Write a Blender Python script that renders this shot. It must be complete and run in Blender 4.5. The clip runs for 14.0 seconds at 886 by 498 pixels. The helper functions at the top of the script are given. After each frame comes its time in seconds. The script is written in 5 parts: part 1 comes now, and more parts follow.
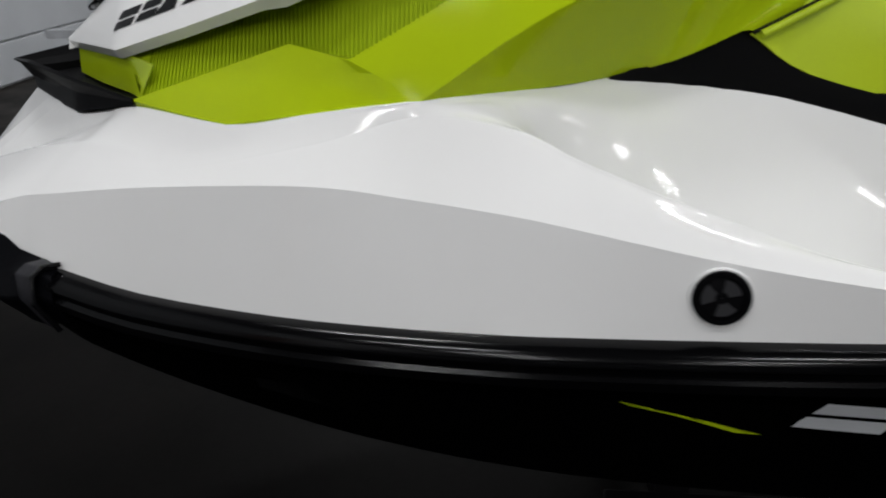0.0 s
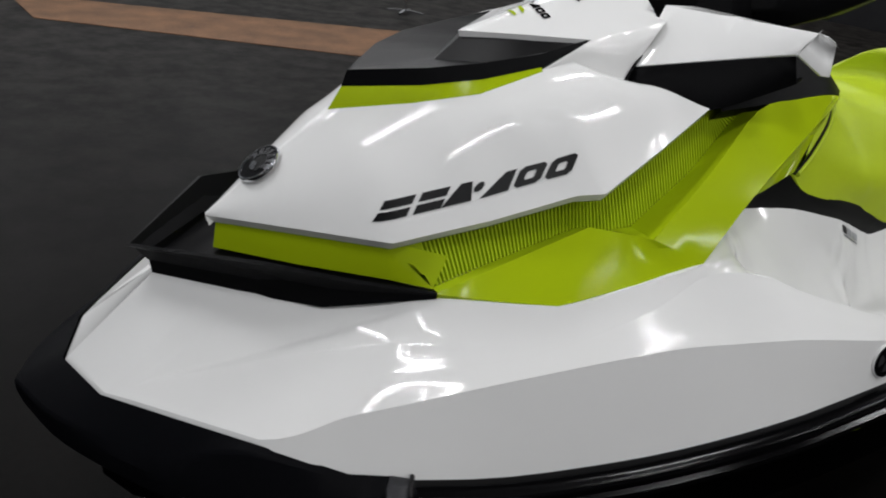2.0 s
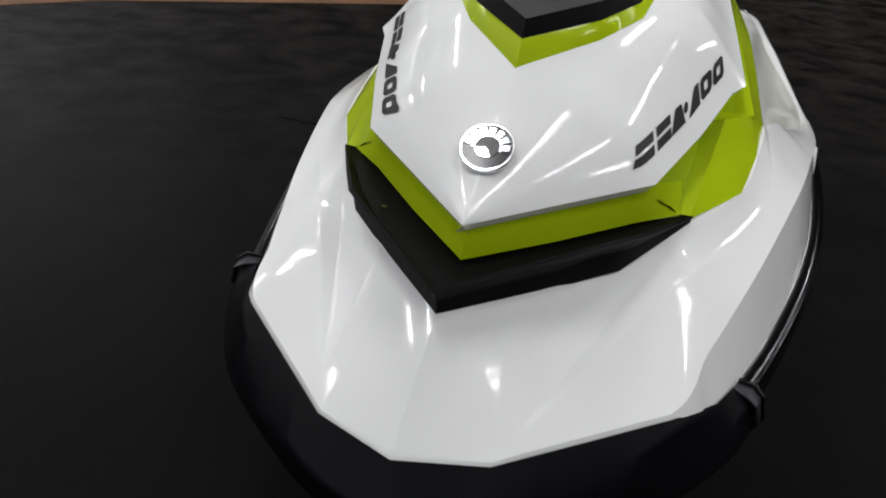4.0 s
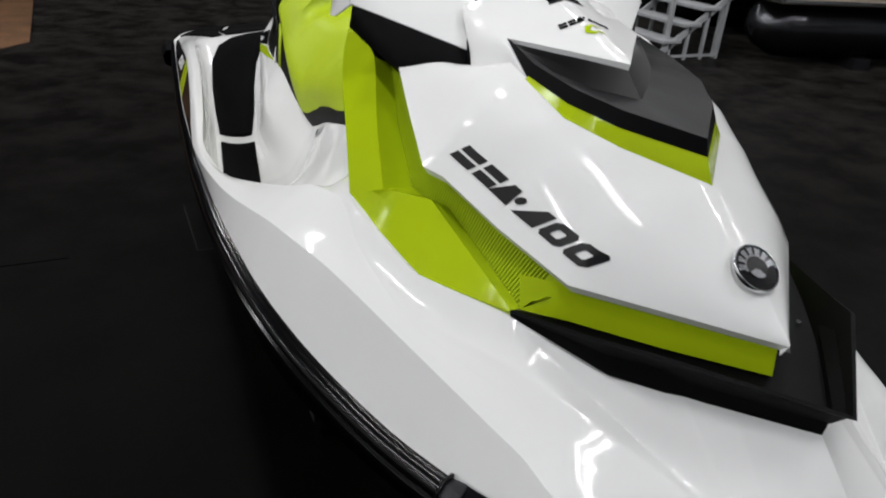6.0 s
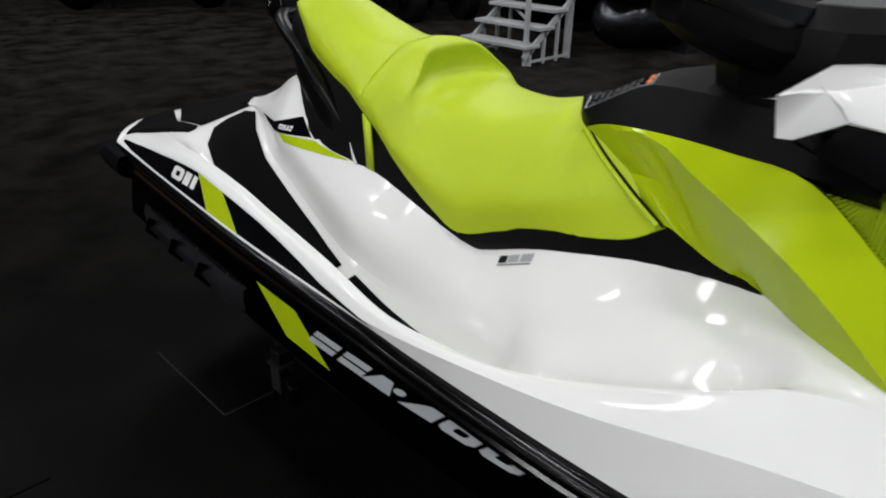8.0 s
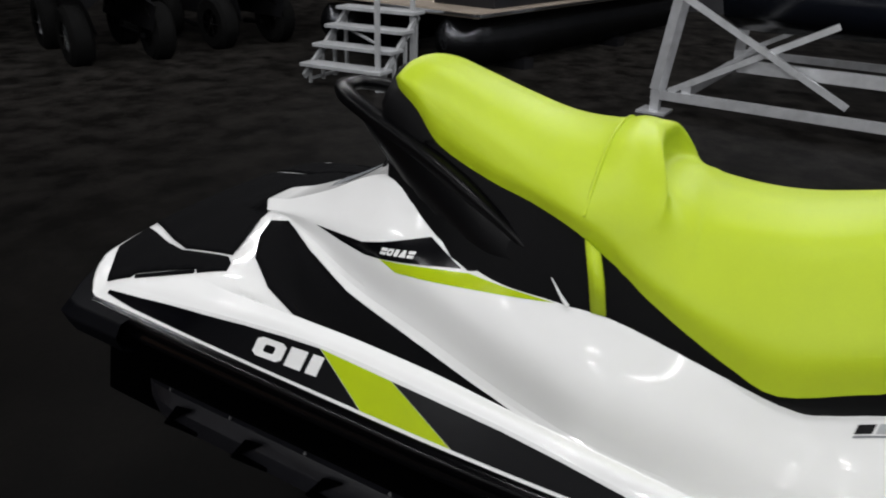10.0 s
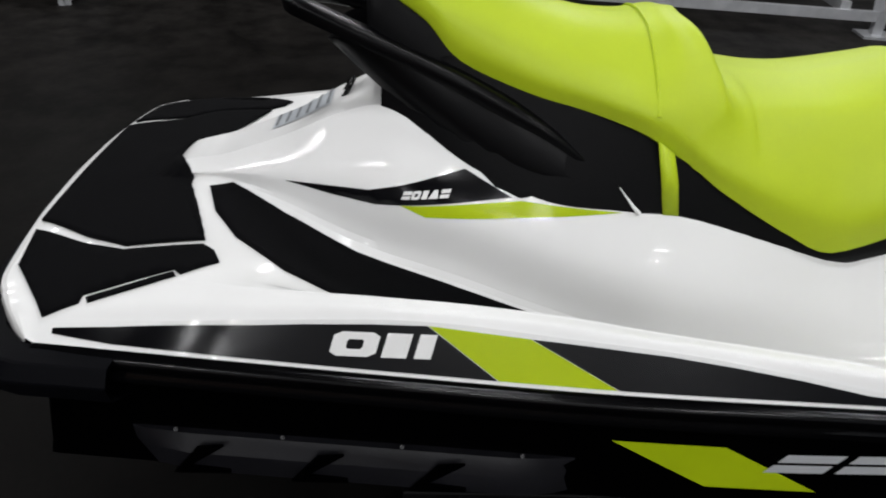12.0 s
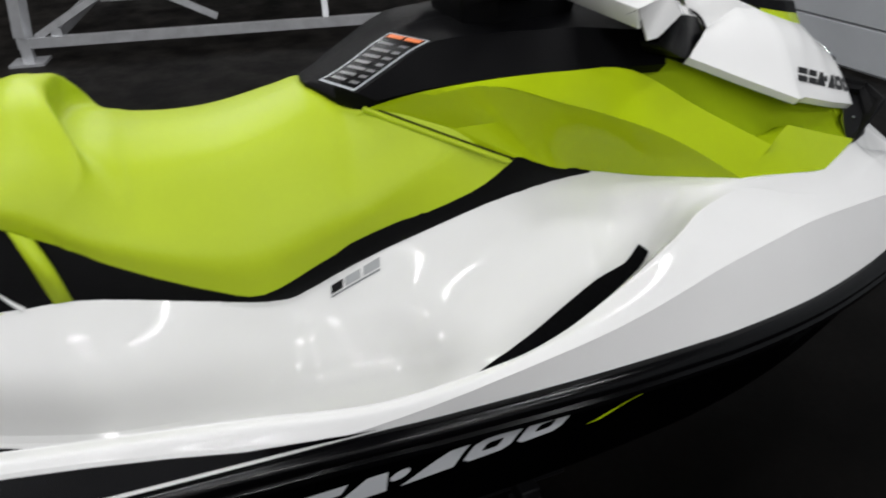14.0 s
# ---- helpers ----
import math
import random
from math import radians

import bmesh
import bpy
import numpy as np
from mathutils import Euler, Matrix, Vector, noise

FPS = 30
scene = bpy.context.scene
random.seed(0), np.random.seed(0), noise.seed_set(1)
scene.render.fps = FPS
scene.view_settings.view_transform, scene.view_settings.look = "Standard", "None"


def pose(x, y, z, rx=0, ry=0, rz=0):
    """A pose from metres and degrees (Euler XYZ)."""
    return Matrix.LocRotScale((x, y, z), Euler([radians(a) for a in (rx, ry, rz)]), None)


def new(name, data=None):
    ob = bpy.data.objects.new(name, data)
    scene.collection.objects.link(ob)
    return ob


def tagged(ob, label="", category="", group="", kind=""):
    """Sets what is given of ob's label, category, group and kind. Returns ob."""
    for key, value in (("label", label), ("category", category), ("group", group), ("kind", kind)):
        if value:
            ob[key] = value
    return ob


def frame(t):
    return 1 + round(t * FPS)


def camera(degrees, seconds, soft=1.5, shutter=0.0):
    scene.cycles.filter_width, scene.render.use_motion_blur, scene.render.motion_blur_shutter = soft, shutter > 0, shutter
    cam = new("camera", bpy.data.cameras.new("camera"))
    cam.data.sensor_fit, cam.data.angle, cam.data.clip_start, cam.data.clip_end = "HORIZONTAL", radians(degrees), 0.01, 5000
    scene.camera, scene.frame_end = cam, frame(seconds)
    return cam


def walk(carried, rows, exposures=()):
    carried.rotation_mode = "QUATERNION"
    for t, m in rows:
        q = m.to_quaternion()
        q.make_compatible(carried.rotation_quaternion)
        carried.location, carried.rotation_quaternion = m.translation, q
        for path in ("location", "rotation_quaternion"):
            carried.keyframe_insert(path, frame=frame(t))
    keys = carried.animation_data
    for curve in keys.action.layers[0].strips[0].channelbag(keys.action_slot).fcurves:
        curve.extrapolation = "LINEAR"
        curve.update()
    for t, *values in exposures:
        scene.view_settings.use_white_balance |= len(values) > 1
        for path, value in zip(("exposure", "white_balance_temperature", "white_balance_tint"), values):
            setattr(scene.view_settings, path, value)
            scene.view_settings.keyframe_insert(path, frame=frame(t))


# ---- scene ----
cam = camera(64.29, 14.0, soft=1.9, shutter=0.3)


def aim(x, y, z, yaw, pitch, roll):
    """A camera pose: yaw to the left from +y, pitch up, roll about the view."""
    return pose(x, y, z, 0, 0, yaw) @ pose(0, 0, 0, 90 + pitch) @ pose(0, 0, 0, 0, 0, roll)


PATH = [
    (0, aim(-1.2540, 0.6175, 1.1469, -84.95, -25.76, -0.87)),
    (0.5, aim(-1.2656, 1.0202, 1.1907, -97.69, -26.11, 3.88)),
    (1, aim(-1.2553, 1.2494, 1.2666, -106.79, -24.67, 6.88)),
    (1.5, aim(-1.1578, 1.4397, 1.3401, -115.91, -25.78, 7.77)),
    (2, aim(-1.0246, 1.6459, 1.4109, -124.07, -25.94, 6.69)),
    (2.2, aim(-0.9777, 1.7156, 1.4102, -126.61, -25.72, 6.55)),
    (2.5, aim(-0.8890, 1.8843, 1.3877, -133.40, -26.19, 6.44)),
    (2.6, aim(-0.8524, 1.9190, 1.3781, -135.42, -26.83, 6.56)),
    (3, aim(-0.6900, 2.0404, 1.3260, -142.31, -28.41, 5.48)),
    (4.15, aim(-0.1150, 2.1800, 1.3780, -167.50, -30.10, 5.10)),
    (5.3, aim(0.4615, 2.0430, 1.4311, -192.79, -30.56, 4.63)),
    (5.4, aim(0.4904, 2.0213, 1.4366, -194.11, -30.39, 4.56)),
    (5.5, aim(0.5296, 2.0025, 1.4416, -195.64, -29.96, 3.93)),
    (5.8, aim(0.7021, 1.9377, 1.4818, -202.94, -29.07, 2.31)),
    (6, aim(0.7852, 1.9115, 1.4694, -206.28, -27.28, 4.00)),
    (6.5, aim(0.9269, 1.7167, 1.4609, -211.18, -25.43, 3.72)),
    (7, aim(1.0690, 1.4255, 1.4959, -215.50, -26.22, 1.63)),
    (7.5, aim(1.2208, 1.1456, 1.4993, -220.23, -26.08, 1.58)),
    (8, aim(1.3241, 0.8172, 1.4982, -224.74, -26.18, 0.95)),
    (8.2, aim(1.3544, 0.7015, 1.4860, -226.09, -24.98, 1.52)),
    (8.5, aim(1.3357, 0.5437, 1.5051, -226.61, -25.37, -0.31)),
    (9, aim(1.4089, 0.3019, 1.5529, -231.40, -24.89, 0.35)),
    (11.5, aim(1.3511, -0.9692, 1.4779, -265.58, -30.45, 2.28)),
    (12, aim(1.3511, -0.9860, 1.4862, -272.53, -32.26, 3.15)),
    (12.5, aim(1.3579, -0.9127, 1.4858, -278.17, -32.01, 2.72)),
    (13, aim(1.3675, -0.7677, 1.5092, -282.97, -32.00, 1.85)),
    (13.5, aim(1.3932, -0.5239, 1.5355, -285.64, -31.82, -0.13)),
    (13.6, aim(1.3946, -0.4684, 1.5377, -286.78, -31.56, -0.55)),
    (14, aim(1.3781, -0.2841, 1.5325, -290.61, -30.44, -1.31)),
]
walk(cam, PATH, exposures=[(0, 0.0), (1.0, 0.05), (1.5, 0.0), (2.0, -0.2), (2.5, -0.25), (3.0, -0.02), (5.5, -0.08), (7.0, -0.03), (9.0, 0.0), (14.0, 0.0)])

# ---------------------------------------------------------------- light
world = bpy.data.worlds.new("world")
scene.world = world
world.use_nodes = True
world.node_tree.nodes["Background"].inputs[0].default_value = (0.5, 0.55, 0.65, 1)
world.node_tree.nodes["Background"].inputs[1].default_value = 0.02
scene.view_settings.exposure = 0.0
CEILING = 4.6
LAMP_WATTS = 28.5


# ---------------------------------------------------------------- materials
def material(name, colour, rough=0.5, metal=0.0, coat=0.0, grain=0.0, grain_scale=300.0, stain=0.0, stain_scale=6.0, bump=0.0, bump_scale=400.0, spec=0.5):
    """A surface with fine grain, broad stains and a little relief."""
    m = bpy.data.materials.new(name)
    m.use_nodes = True
    t = m.node_tree
    b = t.nodes["Principled BSDF"]
    b.inputs["Roughness"].default_value = rough
    b.inputs["Metallic"].default_value = metal
    b.inputs["Coat Weight"].default_value = coat
    b.inputs["Coat Roughness"].default_value = 0.06
    b.inputs["Specular IOR Level"].default_value = spec
    b.inputs["Base Color"].default_value = (*colour, 1)
    co = t.nodes.new("ShaderNodeTexCoord")
    last = None
    for amount, scale in ((grain, grain_scale), (stain, stain_scale)):
        if not amount:
            continue
        n = t.nodes.new("ShaderNodeTexNoise")
        n.inputs["Scale"].default_value = scale
        n.inputs["Detail"].default_value = 6
        t.links.new(co.outputs["Object"], n.inputs["Vector"])
        r = t.nodes.new("ShaderNodeMapRange")
        r.inputs["From Min"].default_value, r.inputs["From Max"].default_value = 0.3, 0.7
        r.inputs["To Min"].default_value, r.inputs["To Max"].default_value = 1 - amount, 1 + amount
        t.links.new(n.outputs["Fac"], r.inputs["Value"])
        mix = t.nodes.new("ShaderNodeVectorMath")
        mix.operation = "SCALE"
        if last is None:
            mix.inputs[0].default_value = colour
        else:
            t.links.new(last, mix.inputs[0])
        t.links.new(r.outputs[0], mix.inputs["Scale"])
        last = mix.outputs[0]
    if last is not None:
        t.links.new(last, b.inputs["Base Color"])
    if bump:
        n = t.nodes.new("ShaderNodeTexNoise")
        n.inputs["Scale"].default_value = bump_scale
        n.inputs["Detail"].default_value = 4
        t.links.new(co.outputs["Object"], n.inputs["Vector"])
        k = t.nodes.new("ShaderNodeBump")
        k.inputs["Strength"].default_value = bump
        k.inputs["Distance"].default_value = 0.002
        t.links.new(n.outputs["Fac"], k.inputs["Height"])
        t.links.new(k.outputs[0], b.inputs["Normal"])
    return m


WHITE = material("white_gelcoat", (0.800, 0.800, 0.790), 0.06, spec=0.22, stain=0.02, stain_scale=3)
LIME = material("lime_plastic", (0.395, 0.52, 0.007), 0.12, spec=0.15, stain=0.03, stain_scale=5, grain=0.02, grain_scale=900)
VINYL = material("lime_vinyl", (0.425, 0.55, 0.012), 0.45, spec=0.35, grain=0.04, grain_scale=700, stain=0.03, stain_scale=7, bump=0.12, bump_scale=900)
BLACK_GLOSS = material("black_decal", (0.0022, 0.0022, 0.003), 0.14, spec=0.2)
BLACK_HULL = material("black_hull", (0.0004, 0.0004, 0.0005), 0.25, stain=0.1, stain_scale=5, spec=0.02)
BLACK_TRIM = material("black_rubber", (0.0018, 0.0018, 0.0022), 0.22, grain=0.1, bump=0.05, spec=0.22)
RAIL_RUBBER = material("glossy_rail_rubber", (0.0012, 0.0012, 0.0015), 0.16, bump=0.02, spec=0.2)
BLACK_PLASTIC = material("black_textured_plastic", (0.0035, 0.0035, 0.004), 0.42, grain=0.15, bump=0.25, bump_scale=1200, spec=0.04)
HANDLE = material("black_moulded_plastic", (0.0016, 0.0016, 0.002), 0.3, grain=0.1, bump=0.04, bump_scale=900, spec=0.12)
GREY_PLASTIC = material("grey_textured_plastic", (0.0075, 0.0075, 0.008), 0.45, grain=0.15, bump=0.2, bump_scale=1200, spec=0.13)
BLACK_VINYL = material("black_vinyl", (0.003, 0.003, 0.0034), 0.45, grain=0.15, bump=0.25, bump_scale=900, spec=0.08)
BLACK_MAT = material("black_foam_mat", (0.0025, 0.0025, 0.003), 0.85, grain=0.25, grain_scale=500, bump=0.5, bump_scale=700, spec=0.05)
BUMPER = material("bumper_rubber", (0.0024, 0.0025, 0.0034), 0.45, grain=0.1, stain=0.15, bump=0.15, spec=0.04)
SILVER = material("silver_print", (0.62, 0.64, 0.66), 0.3, metal=0.3)
CHROME = material("chrome", (0.75, 0.76, 0.78), 0.12, metal=1.0)
ALUMINIUM = material("aluminium", (0.60, 0.61, 0.63), 0.35, metal=0.55, stain=0.12, stain_scale=9, grain=0.05)
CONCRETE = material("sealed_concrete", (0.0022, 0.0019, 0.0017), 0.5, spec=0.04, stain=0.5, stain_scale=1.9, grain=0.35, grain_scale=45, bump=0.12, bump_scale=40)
CONCRETE.node_tree.nodes["Principled BSDF"].inputs["Sheen Weight"].default_value = 0.05
CONCRETE.node_tree.nodes["Principled BSDF"].inputs["Sheen Roughness"].default_value = 0.28
# dust and worn seal lie in patches
dust = CONCRETE.node_tree
dust_co, dust_noise, dust_range = dust.nodes.new("ShaderNodeTexCoord"), dust.nodes.new("ShaderNodeTexNoise"), dust.nodes.new("ShaderNodeMapRange")
dust_noise.inputs["Scale"].default_value, dust_noise.inputs["Detail"].default_value, dust_noise.inputs["Roughness"].default_value = 3.2, 9.0, 0.68
dust_range.inputs["From Min"].default_value, dust_range.inputs["From Max"].default_value = 0.40, 0.62
dust_range.inputs["To Min"].default_value, dust_range.inputs["To Max"].default_value = 0.04, 0.24
dust.links.new(dust_co.outputs["Object"], dust_noise.inputs["Vector"])
dust.links.new(dust_noise.outputs["Fac"], dust_range.inputs["Value"])
dust.links.new(dust_range.outputs[0], dust.nodes["Principled BSDF"].inputs["Sheen Weight"])
dust.nodes["Principled BSDF"].inputs["Sheen Tint"].default_value = (1.0, 0.92, 0.84, 1.0)
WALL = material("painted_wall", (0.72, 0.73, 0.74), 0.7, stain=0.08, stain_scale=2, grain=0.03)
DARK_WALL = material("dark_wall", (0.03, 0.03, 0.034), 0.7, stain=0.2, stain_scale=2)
CEIL = material("dark_ceiling", (0.05, 0.05, 0.055), 0.8, stain=0.2)
BLACK_PRINT = material("black_print", (0.003, 0.003, 0.0035), 0.35, spec=0.2)
WHITE_PRINT = material("white_print", (0.78, 0.78, 0.77), 0.4)
LABEL_GREY = material("label_stock", (0.46, 0.49, 0.52), 0.35, stain=0.06, stain_scale=60)
LIME_SATIN = material("satin_lime_plastic", (0.395, 0.52, 0.007), 0.6, stain=0.03, spec=0.12)
SILVER_PRINT = material("silver_print", (0.36, 0.37, 0.38), 0.4)
DIM_PRINT = material("dim_print", (0.05, 0.052, 0.056), 0.3)
GREY_PRINT = material("grey_print", (0.16, 0.17, 0.18), 0.45)


# ---------------------------------------------------------------- mesh helpers
def V3(p):
    return Vector(p)


def catmull(pts, n=4):
    """A smooth line through the points, n steps between each two."""
    pts = [V3(p) for p in pts]
    pad = [2 * pts[0] - pts[1], *pts, 2 * pts[-1] - pts[-2]]
    out = []
    for i in range(1, len(pad) - 2):
        a, b, c, d = pad[i - 1:i + 3]
        for k in range(n):
            s = k / n
            out.append(0.5 * (2 * b + (c - a) * s + (2 * a - 5 * b + 4 * c - d) * s * s + (3 * b - a - 3 * c + d) * s ** 3))
    return out + [pts[-1]]


def straight(pts, n=4):
    pts = [V3(p) for p in pts]
    return [a.lerp(b, k / n) for a, b in zip(pts, pts[1:]) for k in range(n)] + [pts[-1]]


def table(y, rows):
    """Smooth (x, z) at y from rows of (y, x, z), y falling."""
    if y >= rows[0][0]:
        return rows[0][1:]
    if y <= rows[-1][0]:
        return rows[-1][1:]
    for i in range(len(rows) - 1):
        if rows[i + 1][0] <= y:
            break
    a, b = rows[i], rows[i + 1]
    h, s = b[0] - a[0], (y - a[0]) / (b[0] - a[0])
    out = []
    for k in (1, 2):
        m0 = (b[k] - rows[i - 1][k]) / (b[0] - rows[i - 1][0]) if i else (b[k] - a[k]) / h
        m1 = (rows[i + 2][k] - a[k]) / (rows[i + 2][0] - a[0]) if i + 2 < len(rows) else (b[k] - a[k]) / h
        out.append((2 * s ** 3 - 3 * s * s + 1) * a[k] + (s ** 3 - 2 * s * s + s) * h * m0 + (3 * s * s - 2 * s ** 3) * b[k] + (s ** 3 - s * s) * h * m1)
    return out


def sheet(bm, rows):
    """A net of quads over rows of points."""
    vs = [[bm.verts.new(p) for p in r] for r in rows]
    for a, b in zip(vs, vs[1:]):
        for i in range(len(a) - 1):
            q = []
            for v in (a[i], a[i + 1], b[i + 1], b[i]):
                if all((v.co - w.co).length > 1e-5 for w in q):
                    q.append(v)
            if len(q) > 2:
                bm.faces.new(q)
    return vs


def both_sides(bm):
    """Adds the mirror image over x = 0 and welds the middle."""
    geom = bmesh.ops.duplicate(bm, geom=bm.verts[:] + bm.edges[:] + bm.faces[:])["geom"]
    for g in geom:
        if isinstance(g, bmesh.types.BMVert):
            g.co.x = -g.co.x
    bmesh.ops.reverse_faces(bm, faces=[g for g in geom if isinstance(g, bmesh.types.BMFace)])
    bmesh.ops.remove_doubles(bm, verts=bm.verts[:], dist=0.0006)
    return bm


def part(name, bm, mat, parent=None, label="", angle=35.0, solid=0.0, bevel=0.0, flip=None):
    """Links a bmesh as one mesh object under a thing or a part."""
    bmesh.ops.remove_doubles(bm, verts=bm.verts[:], dist=0.0003)
    bmesh.ops.recalc_face_normals(bm, faces=bm.faces[:])
    me = bpy.data.meshes.new(name)
    bm.to_mesh(me)
    bm.free()
    me.materials.append(mat)
    me.shade_smooth()
    me.set_sharp_from_angle(angle=radians(angle))
    ob = new(name, me)
    if parent is not None:
        ob.parent = parent
    if label:
        tagged(ob, label)
    if solid:
        s = ob.modifiers.new("thickness", "SOLIDIFY")
        s.thickness, s.offset = abs(solid), (-1 if solid > 0 else 1)
    if bevel:
        v = ob.modifiers.new("rounding", "BEVEL")
        v.width, v.segments, v.limit_method, v.angle_limit = bevel, 2, "ANGLE", radians(35)
    return ob


def box(bm, lo, hi):
    c = [(a + b) / 2 for a, b in zip(lo, hi)]
    m = Matrix.LocRotScale(c, None, [b - a for a, b in zip(lo, hi)])
    return bmesh.ops.create_cube(bm, size=1, matrix=m)["verts"]


def tube(bm, pts, r, sides=10, close=True):
    """A round bar along a line of points."""
    pts = [V3(p) for p in pts]
    rings = []
    for i, p in enumerate(pts):
        d = (pts[min(i + 1, len(pts) - 1)] - pts[max(i - 1, 0)]).normalized()
        u = d.cross(Vector((0, 0, 1)))
        if u.length < 0.1:
            u = d.cross(Vector((1, 0, 0)))
        u.normalize()
        w = d.cross(u)
        rad = r[i] if isinstance(r, (list, tuple)) else r
        rings.append([bm.verts.new(p + rad * (math.cos(a) * u + math.sin(a) * w)) for a in [2 * math.pi * k / sides for k in range(sides)]])
    for a, b in zip(rings, rings[1:]):
        for k in range(sides):
            bm.faces.new((a[k], a[(k + 1) % sides], b[(k + 1) % sides], b[k]))
    if close:
        bm.faces.new(rings[0])
        bm.faces.new(rings[-1])
    return bm


def thing(name, label, category, at=(0, 0, 0), group=""):
    e = new(name)
    e.empty_display_size = 0.1
    e.location = at
    return tagged(e, label, category, group)


def tree_of(ob):
    """A search tree over a mesh object, to lay prints on it."""
    from mathutils.bvhtree import BVHTree
    return BVHTree.FromPolygons([v.co.copy() for v in ob.data.vertices], [tuple(p.vertices) for p in ob.data.polygons])


def laid(name, outlines, trees, axis, mat, parent, label="", off=0.0012, step=0.03, solid=0.0, start_x=3.0):
    """Flat outlines cast along an axis onto surfaces: 'z' from above in (x, y), 'x' from starboard and '-x' from port in (y, z)."""
    bm = bmesh.new()
    for o in outlines:
        vs = [bm.verts.new((a, b, 0)) for a, b in o]
        bm.faces.new(vs)
    for _ in range(6):
        bmesh.ops.triangulate(bm, faces=bm.faces[:])
        long = [e for e in bm.edges if e.calc_length() > step]
        if not long:
            break
        bmesh.ops.subdivide_edges(bm, edges=long, cuts=1)
    bmesh.ops.triangulate(bm, faces=bm.faces[:])
    for v in bm.verts:
        a, b, _ = v.co
        if axis == "z":
            start, way = Vector((a, b, 3)), Vector((0, 0, -1))
        else:
            s = 1 if axis == "x" else -1
            start, way = Vector((start_x * s, a, b)), Vector((-s, 0, 0))
        best = None
        for t in trees:
            hit, normal, _, d = t.ray_cast(start, way)
            if hit is not None and (best is None or d < best[2]):
                best = (hit, normal, d)
        if best is None:
            hit, normal, _, d = trees[0].find_nearest(start + way * min(2.5, start_x * 0.6))
            best = (hit, normal, d)
        n = best[1] if best[1].dot(way) < 0 else -best[1]
        v.co = best[0] + n * off
    bmesh.ops.recalc_face_normals(bm, faces=bm.faces[:])
    me = bpy.data.meshes.new(name)
    bm.to_mesh(me)
    bm.free()
    me.materials.append(mat)
    me.shade_smooth()
    ob = new(name, me)
    ob.parent = parent
    if label:
        tagged(ob, label)
    if solid:
        s = ob.modifiers.new("thickness", "SOLIDIFY")
        s.thickness, s.offset = solid, 0
    return ob


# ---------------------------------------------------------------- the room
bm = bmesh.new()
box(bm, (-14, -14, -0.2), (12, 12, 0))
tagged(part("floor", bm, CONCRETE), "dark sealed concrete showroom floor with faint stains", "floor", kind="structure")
bm = bmesh.new()
box(bm, (-14, -14, CEILING), (12, 12, CEILING + 0.2))
tagged(part("ceiling", bm, CEIL), "dark open showroom ceiling", "ceiling", kind="structure")
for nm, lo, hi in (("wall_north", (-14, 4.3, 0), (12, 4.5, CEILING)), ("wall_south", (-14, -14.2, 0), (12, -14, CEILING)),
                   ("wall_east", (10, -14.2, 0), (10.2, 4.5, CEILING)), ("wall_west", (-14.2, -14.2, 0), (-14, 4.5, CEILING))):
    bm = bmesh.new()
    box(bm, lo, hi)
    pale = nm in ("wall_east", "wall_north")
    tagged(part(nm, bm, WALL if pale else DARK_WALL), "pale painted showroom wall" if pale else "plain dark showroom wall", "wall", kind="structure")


def ceiling_lamp(x, y, watts, turn=0.0):
    e = thing("ceiling_light", "long white fluorescent fixture hung under the dark ceiling", "lamp", (x, y, CEILING - 0.25), "ceiling lights")
    e.rotation_euler = (0, 0, turn)
    b = bmesh.new()
    box(b, (-0.17, -0.65, 0.0), (0.17, 0.65, 0.07))
    part("housing", b, WALL, e, bevel=0.01)
    for sx in (-0.13, 0.13):
        b = bmesh.new()
        tube(b, [(sx, -0.5, 0.06), (sx, -0.5, 0.25)], 0.004, 6)
        part("hanger", b, ALUMINIUM, e)
    for side in (-1, 1):
        lamp = bpy.data.lights.new("tube_light", "AREA")
        lamp.shape, lamp.size, lamp.size_y, lamp.energy, lamp.color = "RECTANGLE", 0.045, 1.2, watts, (0.985, 0.985, 1.0)
        o = new("tube_light", lamp)
        o.parent, o.location, o.rotation_euler = e, (0.08 * side, 0, -0.03), (0, -side * radians(50), 0)


# the -7.2 column is added to brighten the port side, no fixture known there
for lx in (-7.2, -4.6, -1.8, 0.9, 3.6, 6.6, 9.2):
    for ly in (-5.3, -1.0, 2.1):
        ceiling_lamp(lx, ly, LAMP_WATTS)

# ---------------------------------------------------------------- the watercraft
ski = thing("jet_ski", "white and lime jet ski with black hull on a wheeled cradle", "watercraft", (0, 0, 0))

# lines of the starboard half: (y, x, z), from bow to stern
RAIL = [(0.74, 0.550, 0.700), (0.6, 0.571, 0.708), (0.3, 0.593, 0.725), (0.0, 0.598, 0.737), (-0.1, 0.598, 0.743), (-0.4, 0.588, 0.744),
        (-0.675, 0.573, 0.743), (-0.857, 0.559, 0.744), (-1.2, 0.533, 0.750), (-1.58, 0.502, 0.757)]
CREASE = [(0.72, 0.508, 0.847), (0.6, 0.531, 0.838), (0.35, 0.578, 0.805), (0.1, 0.597, 0.778), (-0.1, 0.599, 0.757), (-0.2, 0.594, 0.757),
          (-0.4, 0.568, 0.785), (-0.6, 0.545, 0.806), (-0.81, 0.524, 0.816), (-0.966, 0.511, 0.825), (-1.2, 0.500, 0.812), (-1.4, 0.485, 0.790), (-1.58, 0.475, 0.775)]
